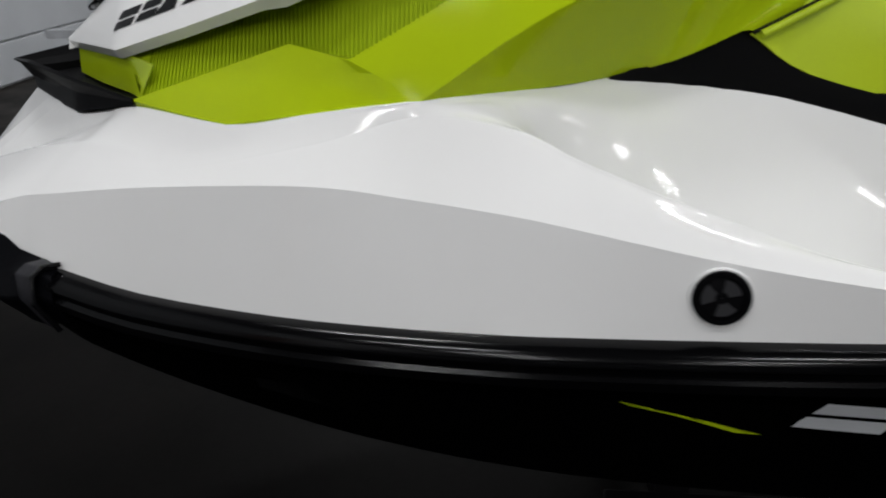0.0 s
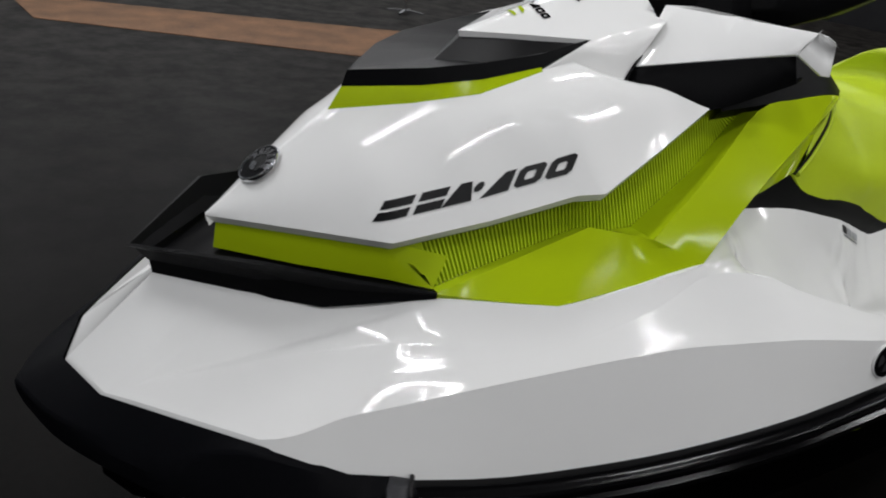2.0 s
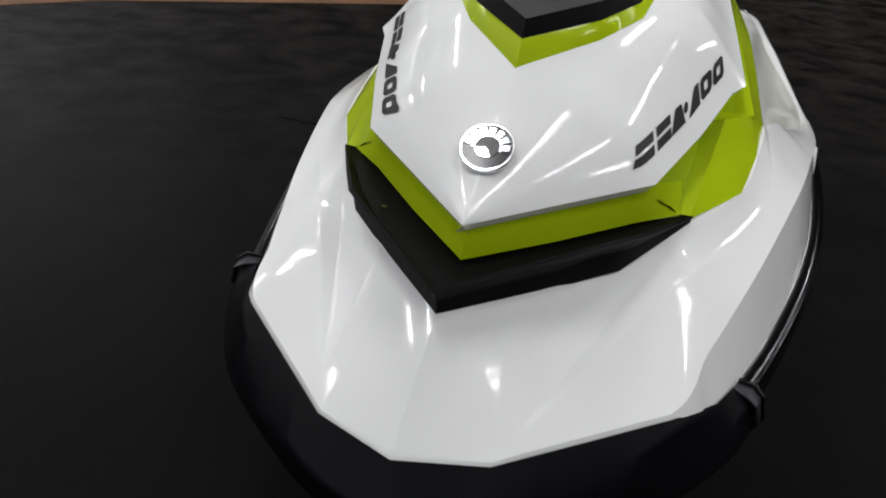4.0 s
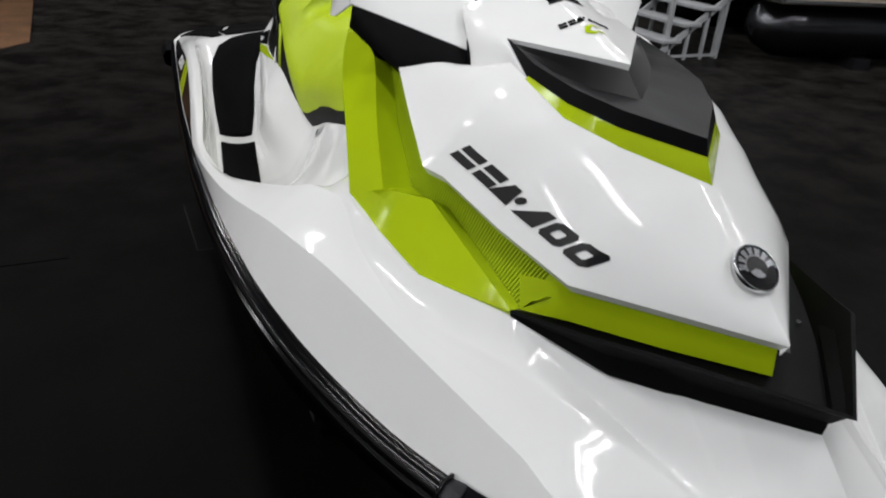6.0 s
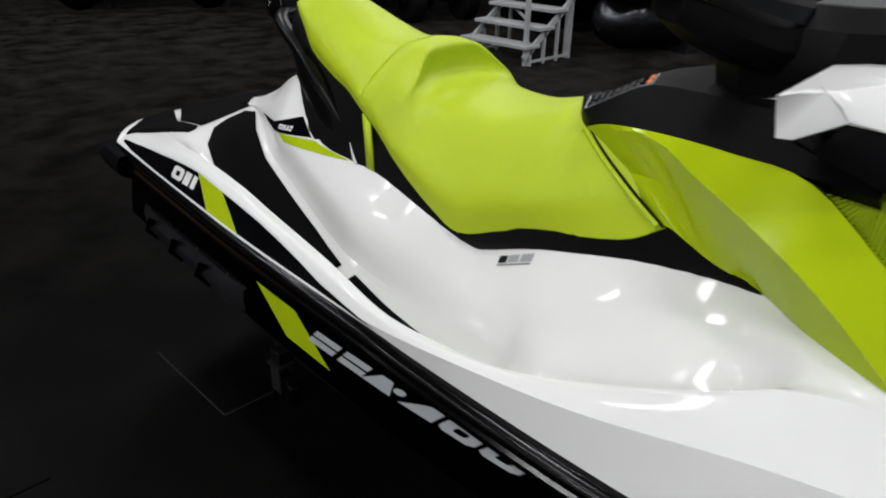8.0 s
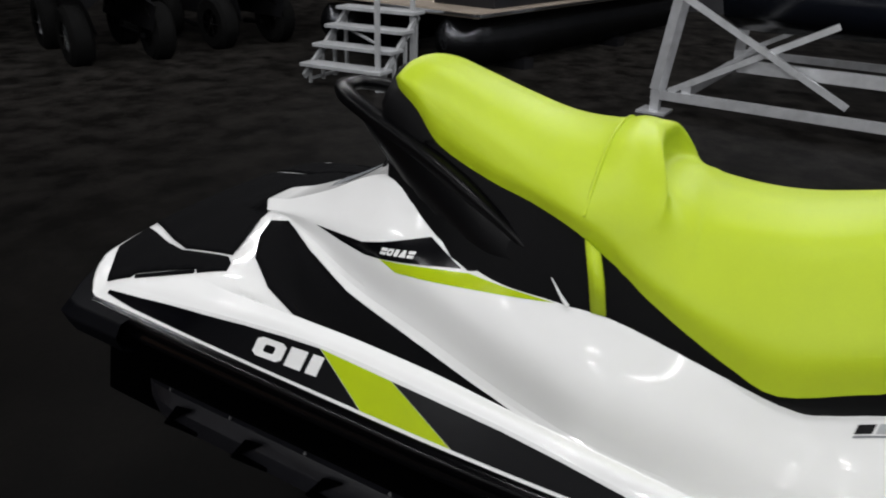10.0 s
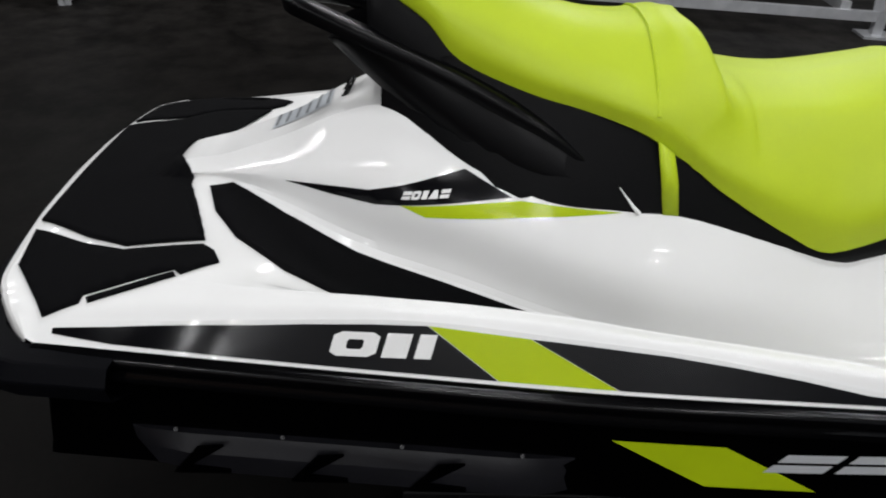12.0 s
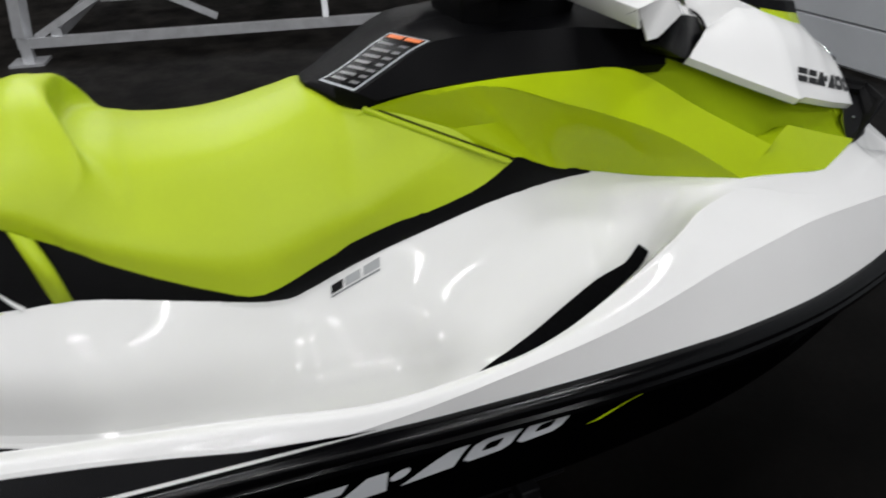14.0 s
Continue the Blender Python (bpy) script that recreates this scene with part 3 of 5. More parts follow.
for s in (1, -1):
    top = [(0.272, 0.390, 1.156), (0.246, 0.250, 1.152), (0.203, 0.120, 1.132), (0.149, 0.034, 1.098)]
    fold = [(0.300, 0.350, 1.112), (0.258, 0.250, 1.141), (0.212, 0.140, 1.126), (0.152, 0.045, 1.095)]

    def bent(line):
        line = [(s * p[0], p[1], p[2]) for p in line]
        return straight(line[:5], 4)[:-1] + catmull(line[4:], 4)

    bm = bmesh.new()
    rr = [bent(GREEN_LOW + fold), bent(RIDGE + top)] + [straight([(s * p[0], p[1], p[2]) for p in line], 4) for line in (RECESS, UNDER)]
    low_in = [Vector((v.x - s * 0.015, v.y, v.z - 0.03)) for v in rr[0]]
    n_ = len(rr[2])
    sheet(bm, [low_in[:n_ - 8], rr[0][:n_ - 8]])
    sheet(bm, [a_ for a_ in ([p.lerp(q, k / 3) for p, q in zip(rr[0], rr[1])] for k in range(4))])
    sheet(bm, [rr[1][8:n_], rr[2][8:]])
    fairing = part("side_fairing", bm, LIME, ski, "lime faceted side fairing", angle=12)
    # upright ribs with open grooves between them
    bm = bmesh.new()
    net = [[], [], []]
    for k in range(100):
        for u, deep in ((0.0, 0.0), (0.46, 0.0), (0.50, 0.007), (0.94, 0.007)):
            lo_, hi_ = (at_y(line, 1.144 - 0.0062 * (k + u)) for line in rr[2:4])
            for row, h in zip(net, (0.0, 0.5, 1.0)):
                row.append(lo_.lerp(hi_, h) - Vector((s * deep, 0, deep * 0.3)))
    sheet(bm, net)
    bm.faces.new([bm.verts.new(p) for p in [rr[2][0]] + [q for q in rr[3] if q.y > 1.144] + [at_y(rr[3], 1.144)]])
    sheet(bm, [rr[1][:9], rr[2][:9]])
    part("ribbed_recess", bm, LIME_SATIN, fairing, "finely ribbed lime recess", angle=18)
    bm = bmesh.new()
    fold2 = [(0.402, 0.716, 0.935), (0.368, 0.585, 1.019), (0.334, 0.455, 1.078), (0.258, 0.250, 1.141), (0.212, 0.140, 1.126), (0.152, 0.045, 1.095), (0.138, 0.015, 1.082)]
    dip = [(0.396, 0.705, 0.934), (0.348, 0.575, 0.985), (0.302, 0.440, 1.030), (0.254, 0.300, 1.066), (0.232, 0.235, 1.064), (0.206, 0.172, 1.052), (0.185, 0.140, 1.035)]
    low = [(0.390, 0.690, 0.932), (0.310, 0.560, 0.931), (0.240, 0.465, 0.931), (0.249, 0.385, 0.955), (0.254, 0.332, 0.980), (0.257, 0.294, 0.997), (0.236, 0.260, 0.975)]
    sheet(bm, [catmull([(s * p[0], p[1], p[2]) for p in line], 4) for line in (fold2, dip, low)])
    part("rear_fairing", bm, LIME, ski, "lime fairing between hood and seat", angle=16)
# lime nose strip below the hood
bm = bmesh.new()
N0 = [(0, 1.385, 0.938), (0.110, 1.280, 0.948), (0.205, 1.190, 0.957)]
N1 = [(0, 1.392, 0.885), (0.110, 1.290, 0.890), (0.210, 1.190, 0.897), (0.270, 1.145, 0.903)]
N0.append((0.262, 1.120, 0.950))
sheet(bm, [straight(N0, 4), straight(N1, 4)])
both_sides(bm)
part("nose_strip", bm, LIME, ski, "lime strip below the hood edge", angle=25)

# black intake tray at the bow
bm = bmesh.new()
T0 = [(0, 1.375, 0.880), (0.110, 1.275, 0.885), (0.210, 1.180, 0.893), (0.280, 1.140, 0.903)]
T1 = [(0, 1.490, 0.880), (0.125, 1.365, 0.885), (0.205, 1.265, 0.893), (0.284, 1.147, 0.906)]
T2 = [(0, 1.513, 0.911), (0.172, 1.364, 0.939), (0.228, 1.262, 0.922), (0.288, 1.148, 0.908)]
T3 = [(0, 1.519, 0.908), (0.178, 1.368, 0.937), (0.232, 1.264, 0.918), (0.290, 1.149, 0.905)]
T4 = [(0, 1.490, 0.895), (0.120, 1.372, 0.896), (0.208, 1.280, 0.897), (0.288, 1.148, 0.902)]
T5 = [(0, 1.485, 0.852), (0.108, 1.384, 0.858), (0.203, 1.290, 0.866), (0.288, 1.149, 0.897)]
sheet(bm, [straight(t, 4) for t in (T0, T1, T2, T3, T4, T5)])
both_sides(bm)
tray = part("intake_tray", bm, BLACK_PLASTIC, ski, "black plastic intake tray at the bow", angle=30)

# console: a ramp that rises from the seat with a sloped facet on either side
bm = bmesh.new()
cons = [[Vector(p) for p in ((0, -0.056, 1.090), (0.035, -0.050, 1.086), (0.098, -0.006, 1.076), (0.140, 0.038, 1.070), (0.138, 0.042, 1.066), (0.120, 0.045, 1.050))],
        [Vector(p) for p in ((0, -0.060, 1.127), (0.035, -0.056, 1.124), (0.102, -0.013, 1.109), (0.146, 0.029, 1.104), (0.152, 0.037, 1.098), (0.125, 0.045, 1.060))]]
# (y, z) of the ridge, (x, y, z) of the facet's outer edge
for ry, rz, fx, fy, fz in ((-0.041, 1.129, 0.142, 0.018, 1.126), (0.0, 1.143, 0.145, 0.052, 1.145), (0.04, 1.163, 0.147, 0.092, 1.168), (0.08, 1.186, 0.148, 0.130, 1.190),
                           (0.122, 1.204, 0.149, 0.170, 1.206), (0.165, 1.211, 0.153, 0.214, 1.210), (0.22, 1.219, 0.162, 0.275, 1.212), (0.42, 1.226, 0.205, 0.440, 1.216), (0.60, 1.220, 0.245, 0.600, 1.200)):
    ey = fy + 0.035 * max(0.0, 1 - fy / 0.4)
    ex, ez = table(ey, [(0.62, 0.270, 1.140), (0.5, 0.275, 1.148), (0.38, 0.265, 1.154), (0.25, 0.240, 1.150), (0.12, 0.198, 1.132), (0.03, 0.148, 1.104)])
    rib, out = Vector((0.030, ry, rz)), Vector((fx, fy, fz))
    cons.append([Vector((0, ry - 0.002, rz - 0.004)), rib, rib.lerp(out, 0.5), out, Vector((ex + 0.001, ey, ez + 0.002)), Vector((ex - 0.03, ey, ez - 0.03))])
sheet(bm, cons)
both_sides(bm)
console = part("console", bm, BLACK_PLASTIC, ski, "black textured centre console", angle=25)
CONSOLE = tree_of(console)

# ---------------------------------------------------------------- seat
# (y, top z, half width at the shoulder, z of the shoulder, half width at the hem, z of the hem)
SEAT = [(-1.050, 1.244, 0.070, 1.232, 0.086, 1.208), (-1.03, 1.259, 0.090, 1.242, 0.106, 1.200), (-0.98, 1.260, 0.106, 1.230, 0.126, 1.170),
        (-0.92, 1.244, 0.114, 1.205, 0.142, 1.110), (-0.80, 1.204, 0.126, 1.164, 0.166, 1.066), (-0.70, 1.176, 0.134, 1.140, 0.192, 1.047), (-0.61, 1.172, 0.142, 1.134, 0.225, 1.026),
        (-0.56, 1.184, 0.146, 1.138, 0.231, 1.000), (-0.535, 1.183, 0.150, 1.124, 0.234, 0.985), (-0.515, 1.170, 0.155, 1.108, 0.237, 0.974), (-0.505, 1.134, 0.158, 1.094, 0.239, 0.966), (-0.49, 1.104, 0.158, 1.080, 0.241, 0.957),
        (-0.46, 1.090, 0.156, 1.068, 0.246, 0.935), (-0.42, 1.084, 0.156, 1.060, 0.251, 0.911), (-0.38, 1.079, 0.156, 1.053, 0.255, 0.888), (-0.30, 1.072, 0.152, 1.046, 0.258, 0.845),
        (-0.215, 1.078, 0.152, 1.048, 0.256, 0.812), (-0.10, 1.106, 0.138, 1.072, 0.250, 0.852), (-0.055, 1.119, 0.130, 1.081, 0.248, 0.868), (0.0, 1.106, 0.120, 1.086, 0.247, 0.885)]
bm = bmesh.new()
seat_rows = []
LIP = {-0.535: 0.004, -0.515: 0.012, -0.505: 0.002, -0.49: -0.006, -0.46: -0.006}
SWEEP = {-0.56: 0.4, -0.535: 0.9, -0.515: 1.0, -0.505: 1.0, -0.49: 0.95, -0.46: 0.75, -0.42: 0.4}
for y, zt, ws, zs, wh, zh in SEAT:
    f, g = LIP.get(y, 0.0), SWEEP.get(y, 0.0)
    seat_rows.append([(0, y + f, zt), (ws * 0.58, y + f + 0.012 * g, zt - (0.12 if -0.52 < y < -0.40 else 0.25) * (zt - zs)), (ws, y + f * 0.5 + 0.045 * g, zs), (ws + (wh - ws) * 0.45 + 0.012, y + 0.05 * g, zs - 0.30 * (zs - zh)), (wh + 0.004, y, zh + 0.35 * (zs - zh)), (wh, y, zh), (wh - 0.02, y, zh - 0.008)])
# the front end leans back along the seam
seat_rows.append([(0, 0.020, 1.122), (0.075, 0.025, 1.118), (0.130, 0.034, 1.108), (0.180, 0.098, 1.080), (0.220, 0.185, 1.035), (0.250, 0.200, 0.937), (0.235, 0.20, 0.930)])
seat_rows.append([(0, 0.030, 1.110), (0.075, 0.035, 1.105), (0.145, 0.045, 1.098), (0.192, 0.118, 1.066), (0.232, 0.215, 1.024), (0.254, 0.290, 0.992), (0.235, 0.285, 0.985)])
lines_ = [catmull([r[k] for r in seat_rows], 4) for k in range(7)]
sheet(bm, [catmull(r[:6], 5) + [r[6]] for r in zip(*lines_)])
both_sides(bm)
seat = part("seat", bm, VINYL, ski, "lime vinyl two-up saddle seat with raised bolster", angle=50)
SEATT = tree_of(seat)

# black back of the seat
bm = bmesh.new()
ring = [(0, -1.048, 1.244), (0.040, -1.048, 1.240), (0.084, -1.045, 1.210), (0.104, -1.028, 1.198), (0.123, -0.980, 1.168), (0.138, -0.930, 1.120)]
sheet(bm, [catmull(r_, 3) for r_ in (ring, [(x * 1.03, y - 0.022, z - 0.004) for x, y, z in ring], [(x * 1.06, y - 0.040, z - 0.040) for x, y, z in ring], [(x * 1.05, y - 0.035, 1.055) for x, y, z in ring])])
both_sides(bm)
part("seat_back", bm, BLACK_VINYL, ski, "black vinyl back of the seat", angle=50)

# lip and groove at the front of the seat
for s in (1, -1):
    for nm, back, r_, mt, lb in (("seat_lip", 0.010, 0.0060, VINYL, "rounded lime lip of the seat"), ("seat_groove", -0.001, 0.0030, BLACK_VINYL, "dark groove before the seat")):
        bm = bmesh.new()
        tube(bm, catmull([(s * x, y - back, z - back * 0.2) for x, y, z in ((0.145, 0.042, 1.097), (0.151, 0.048, 1.094), (0.195, 0.118, 1.066), (0.235, 0.214, 1.025), (0.256, 0.286, 0.993))], 4), r_, 8)
        part(nm, bm, mt, seat, lb, angle=60)

# black seat base between hem and deck
for s in (1, -1):
    bm = bmesh.new()
    up, dn = [], []
    for y in [0.47 - 0.0425 * k for k in range(37)]:
        zt, zb = table(y, [(0.47, 0, 0.934), (0.36, 0, 0.966), (0.30, 0, 0.995), (0.2, 0, 0.937), (0.0, 0, 0.887), (-0.10, 0, 0.855), (-0.215, 0, 0.815), (-0.30, 0, 0.848), (-0.38, 0, 0.891), (-0.5, 0, 0.969), (-0.56, 0, 1.003), (-0.6, 0, 1.026), (-0.7, 0, 1.049), (-0.8, 0, 1.069), (-0.92, 0, 1.113), (-0.98, 0, 1.168), (-1.03, 0, 1.190), (-1.07, 0, 1.165)])[1], table(y, WALL_TOP)[1] - 0.012
        wt = table(y, [(0.47, 0.236, 0), (0.36, 0.246, 0), (0.30, 0.246, 0), (-0.215, 0.247, 0), (-0.5, 0.230, 0), (-0.7, 0.186, 0), (-0.8, 0.161, 0), (-0.92, 0.138, 0), (-0.98, 0.121, 0), (-1.03, 0.102, 0), (-1.07, 0.072, 0)])[0]
        wb = table(y, WALL_TOP)[0] + 0.002
        up.append(Vector((s * wt, y, zt + 0.004)))
        dn.append(Vector((s * wb, y, min(zb, zt - 0.002))))
    mid_ = [a.lerp(b, 0.5) + Vector((s * 0.006, 0, 0)) for a, b in zip(up, dn)]
    sheet(bm, [up, mid_, dn])
    part("seat_base", bm, BLACK_VINYL, ski, "black vinyl seat side panel", angle=40)

# seat strap
for s in (1, -1):
    bm = bmesh.new()
    prof = [((0.233, -0.577, 1.014), (0.236, -0.546, 0.994)), ((0.242, -0.560, 0.945), (0.244, -0.531, 0.945)), ((0.249, -0.546, 0.880), (0.250, -0.518, 0.880))]
    sheet(bm, [[Vector((s * (a[0] + d), a[1], a[2])), Vector((s * (b[0] + d), b[1], b[2]))] for a, b in prof for d in (0.0,)])
    part("seat_strap", bm, VINYL, ski, "lime strap below the seat seam", solid=-0.006)
# piping of the seat seam
bm = bmesh.new()
seam = []
for k in range(25):
    a = -math.pi / 2 + math.pi * k / 24
    x0 = 0.26 * math.sin(a)
    hit, n_, _, _ = SEATT.ray_cast(Vector((x0 * 3, -0.585, 1.0 + 1.2 * math.cos(a))), Vector((-x0 * 3, 0, 1.08 - 1.0 - 1.2 * math.cos(a))).normalized())
    if hit is not None:
        seam.append(hit + n_ * 0.001)
tube(bm, seam, 0.0035, 6)
part("piping", bm, VINYL, seat, "lime piping on the seat seam")

# grab handle behind the seat
bm = bmesh.new()
half = [(0.226, -0.640, 0.920), (0.216, -0.700, 0.966), (0.203, -0.780, 1.018), (0.168, -0.900, 1.072), (0.137, -1.000, 1.108), (0.112, -1.100, 1.142), (0.080, -1.175, 1.163), (0.040, -1.220, 1.171)]
line = catmull(half + [(0, -1.228, 1.173)] + [(-p[0], p[1], p[2]) for p in reversed(half)], 5)
rings_ = []
for i, p in enumerate(line):
    d = (line[min(i + 1, len(line) - 1)] - line[max(i - 1, 0)]).normalized()
    out = d.cross(Vector((0, 0, 1))).normalized()
    up_ = out.cross(d)
    # a flattened bar with chamfered edges, wider across than thick
    f = min(1.0, max(0.25, (-0.62 - p.y) / 0.22))
    rings_.append([p + (out * a + up_ * b) * f for a, b in ((0.024, 0.004), (0.016, 0.014), (-0.014, 0.014), (-0.020, 0.004), (-0.016, -0.014), (0.012, -0.016), (0.022, -0.008), (0.024, 0.004))])
sheet(bm, rings_)
part("grab_handle", bm, HANDLE, ski, "black moulded passenger grab handle", angle=60)
for s in (1, -1):
    bm = bmesh.new()
    foot = [(0.243, -0.600, 0.886), (0.228, -0.700, 0.884), (0.210, -0.812, 0.886), (0.158, -0.950, 0.972), (0.098, -1.080, 1.058), (0.062, -1.160, 1.118)]
    crest = [(0.224, -0.640, 0.925), (0.216, -0.710, 0.972), (0.203, -0.790, 1.016), (0.168, -0.900, 1.066), (0.137, -1.000, 1.100), (0.108, -1.105, 1.138)]
    foot, crest = (catmull([(s * p[0], p[1], p[2]) for p in l], 5) for l in (foot, crest))
    belly = [a.lerp(c_, 0.55) + Vector((s * 0.010, -0.004, 0)) for a, c_ in zip(foot, crest)]
    sheet(bm, [foot, [a.lerp(b, 0.5) + Vector((s * 0.005, 0, 0)) for a, b in zip(foot, belly)], belly, crest])
    part("handle_web", bm, HANDLE, ski, "smooth black fin below the grab handle", solid=0.018, angle=40, bevel=0.003)
    # sliver of white deck between fin and seat
    bm = bmesh.new()
    tube(bm, catmull([(s * x, y, z) for x, y, z in ((0.256, -0.590, 0.882), (0.253, -0.602, 0.894), (0.248, -0.616, 0.910), (0.242, -0.630, 0.926))], 4), [0.0045 - 0.0003 * k for k in range(13)], 8)
    part("deck_sliver", bm, WHITE, deck, "white edge between fin and seat side", angle=60)

# ---------------------------------------------------------------- prints and mats
for s, ax in ((1, "x"), (-1, "-x")):
    def zlo(y):
        return table(y, RAIL)[1] + 0.006

    def zhi(y):
        return table(y, CREASE)[1] - 0.006
    y1 = [-1.545, -1.45, -1.3, -1.15, -1.05]
    blk1 = [(-1.545, zlo(-1.545) + 0.004)] + [(y, zlo(y)) for y in y1[1:]] + [(-0.857, zlo(-0.857)), (-0.966, zhi(-0.966))] + [(y, zhi(y)) for y in reversed(y1)]
    laid("side_band", [blk1], [DECK], ax, BLACK_GLOSS, ski, "gloss black side graphic", 0.0012)
    laid("lime_stripe", [[(-0.855, zlo(-0.855)), (-0.675, zlo(-0.675)), (-0.81, zhi(-0.81)), (-0.964, zhi(-0.964))]], [DECK], ax, LIME, ski, "slanted lime stripe", 0.0012)
    y2 = [-0.6, -0.5, -0.4, -0.3, -0.2]
    laid("side_band", [[(-0.673, zlo(-0.673))] + [(y, zlo(y)) for y in y2] + [(-0.10, zlo(-0.1)), (-0.17, max(zlo(-0.17) + 0.006, zhi(-0.17)))] + [(y, zhi(y)) for y in reversed(y2[:-1])] + [(-0.808, zhi(-0.808))]], [DECK], ax, BLACK_GLOSS, ski, "gloss black side graphic", 0.0012)
    laid("lime_stripe", [[(-0.655, 0.612), (-0.466, 0.612), (-0.300, 0.532), (-0.489, 0.532)]], [HULL], ax, LIME, ski, "slanted lime stripe on the hull", 0.002)
    laid("lime_sliver", [[(0.300, 0.575), (0.455, 0.600), (0.470, 0.606), (0.33, 0.575)]], [HULL], ax, LIME, ski, "thin lime streak on the hull", 0.002)


# dark core below hood and console, which closes the gaps between the fairings
bm = bmesh.new()
sheet(bm, [[Vector((x, y, z)) for x, z in ((0, zt), (w * 0.8, zt), (w, zt - 0.05), (w, 0.86))] for y, w, zt in ((1.34, 0.02, 0.92), (1.15, 0.17, 0.95), (0.93, 0.255, 1.02), (0.75, 0.262, 1.09), (0.6, 0.245, 1.135), (0.4, 0.215, 1.13), (0.2, 0.17, 1.10), (0.05, 0.12, 1.06))])
both_sides(bm)
part("inner_frame", bm, BLACK_PLASTIC, ski, "black inner frame")

# foam mats
for s in (1, -1):
    mat_a = [(0.102, -1.350), (0.170, -1.240), (0.226, -1.100), (0.276, -0.900), (0.318, -0.700), (0.362, -0.530), (0.472, -0.525), (0.458, -0.700), (0.436, -0.900), (0.405, -1.090), (0.360, -1.210), (0.285, -1.305), (0.200, -1.362), (0.118, -1.392)]
    mat_b = [(0.364, -0.470), (0.396, -0.24), (0.434, 0.0), (0.462, 0.08), (0.450, 0.19), (0.420, 0.33), (0.392, 0.470), (0.370, 0.514), (0.394, 0.526), (0.426, 0.480), (0.450, 0.41), (0.494, 0.27), (0.524, 0.05), (0.514, -0.2), (0.478, -0.465)]
    side_piece = [(0.253, -1.668), (0.323, -1.487), (0.318, -1.352), (0.338, -1.328), (0.370, -1.312), (0.400, -1.368), (0.386, -1.382), (0.434, -1.514), (0.452, -1.514), (0.470, -1.565), (0.362, -1.648)]
    grip = [(0.394, -1.380), (0.404, -1.374), (0.452, -1.500), (0.442, -1.506)]
    for pl in (mat_a, mat_b, side_piece, grip):
        laid("foam_mat", [[(s * x, y) for x, y in pl]], [DECK], "z", BLACK_MAT, ski, "black foam traction mat", 0.003, 0.03, 0.004)
half_mat = [(0.222, -1.672), (0.311, -1.488), (0.304, -1.352), (0.128, -1.440), (0.108, -1.430), (0.082, -1.432), (0.055, -1.452), (0.030, -1.466), (0.010, -1.472)]
laid("stern_mat", [half_mat + [(-x, y) for x, y in reversed(half_mat)]], [DECK], "z", BLACK_MAT, ski, "black foam mat on the stern platform", 0.004, 0.02, 0.004)


def wordmark(at, along, up, shapes, lean=0.3):
    """Plain slanted shapes standing in for a mark: for each of (kind, from, to) its outlines in (y, z)."""
    blocks = []
    a, u = Vector(along), Vector(up)

    def flat(points, x0, x1):
        out = []
        for fx, fy in points:
            p = Vector(at) + a * (x0 + (x1 - x0) * fx + lean * 0.13 * (fy - 0.5)) + u * fy
            out.append((p.x, p.y))
        return out

    c, d = 0.16, 0.30
    rim = [(c, 0), (1 - c, 0), (1, c), (1, 1 - c), (1 - c, 1), (c, 1), (0, 1 - c), (0, c)]
    hole = [(0.36, d), (0.64, d), (0.68, 0.38), (0.68, 0.62), (0.64, 1 - d), (0.36, 1 - d), (0.32, 0.62), (0.32, 0.38)]
    for kind, x0, x1 in shapes:
        if kind == "ring":
            out = [flat((rim[k], rim[(k + 1) % 8], hole[(k + 1) % 8], hole[k]), x0, x1) for k in range(8)]
        elif kind == "bars":
            out = [flat(((0, 0), (1, 0), (1, 0.43), (0, 0.43)), x0, x1), flat(((0, 0.57), (1, 0.57), (1, 1), (0, 1)), x0, x1)]
        elif kind == "wedge":
            out = [flat(((0, 0), (1, 0), (0.72, 1), (0.34, 1)), x0, x1)]
        elif kind == "flag":
            out = [flat(((0, 0), (1, 0), (1, 1), (0.62, 1)), x0, x1)]
        elif kind == "dot":
            out = [flat([(0.5 + 0.5 * math.cos(math.pi * k / 5), 0.62 + 0.24 * math.sin(math.pi * k / 5)) for k in range(10)], x0, x1)]
        else:
            out = [flat(((0, 0), (1, 0), (1, 1), (0, 1)), x0, x1)]
        blocks.append(out)
    return blocks


LONG_MARK = (("bars", 0.0, 0.155), ("bars", 0.185, 0.325), ("wedge", 0.325, 0.475), ("dot", 0.458, 0.512), ("flag", 0.515, 0.668), ("ring", 0.69, 0.835), ("ring", 0.855, 1.0))
SHORT_MARK = (("ring", 0.0, 0.44), ("slab", 0.50, 0.74), ("slab", 0.81, 0.97))
SMALL_MARK = (("bars", 0.0, 0.18), ("ring", 0.20, 0.38), ("slab", 0.42, 0.54), ("wedge", 0.57, 0.78), ("bars", 0.81, 1.0))


def print_blocks(name, blocks, trees, ax, mat, parent, label, off, start_x=3.0):
    for o in blocks:
        laid(name, o, trees, ax, mat, parent, label, off, 0.02, 0.0, start_x)


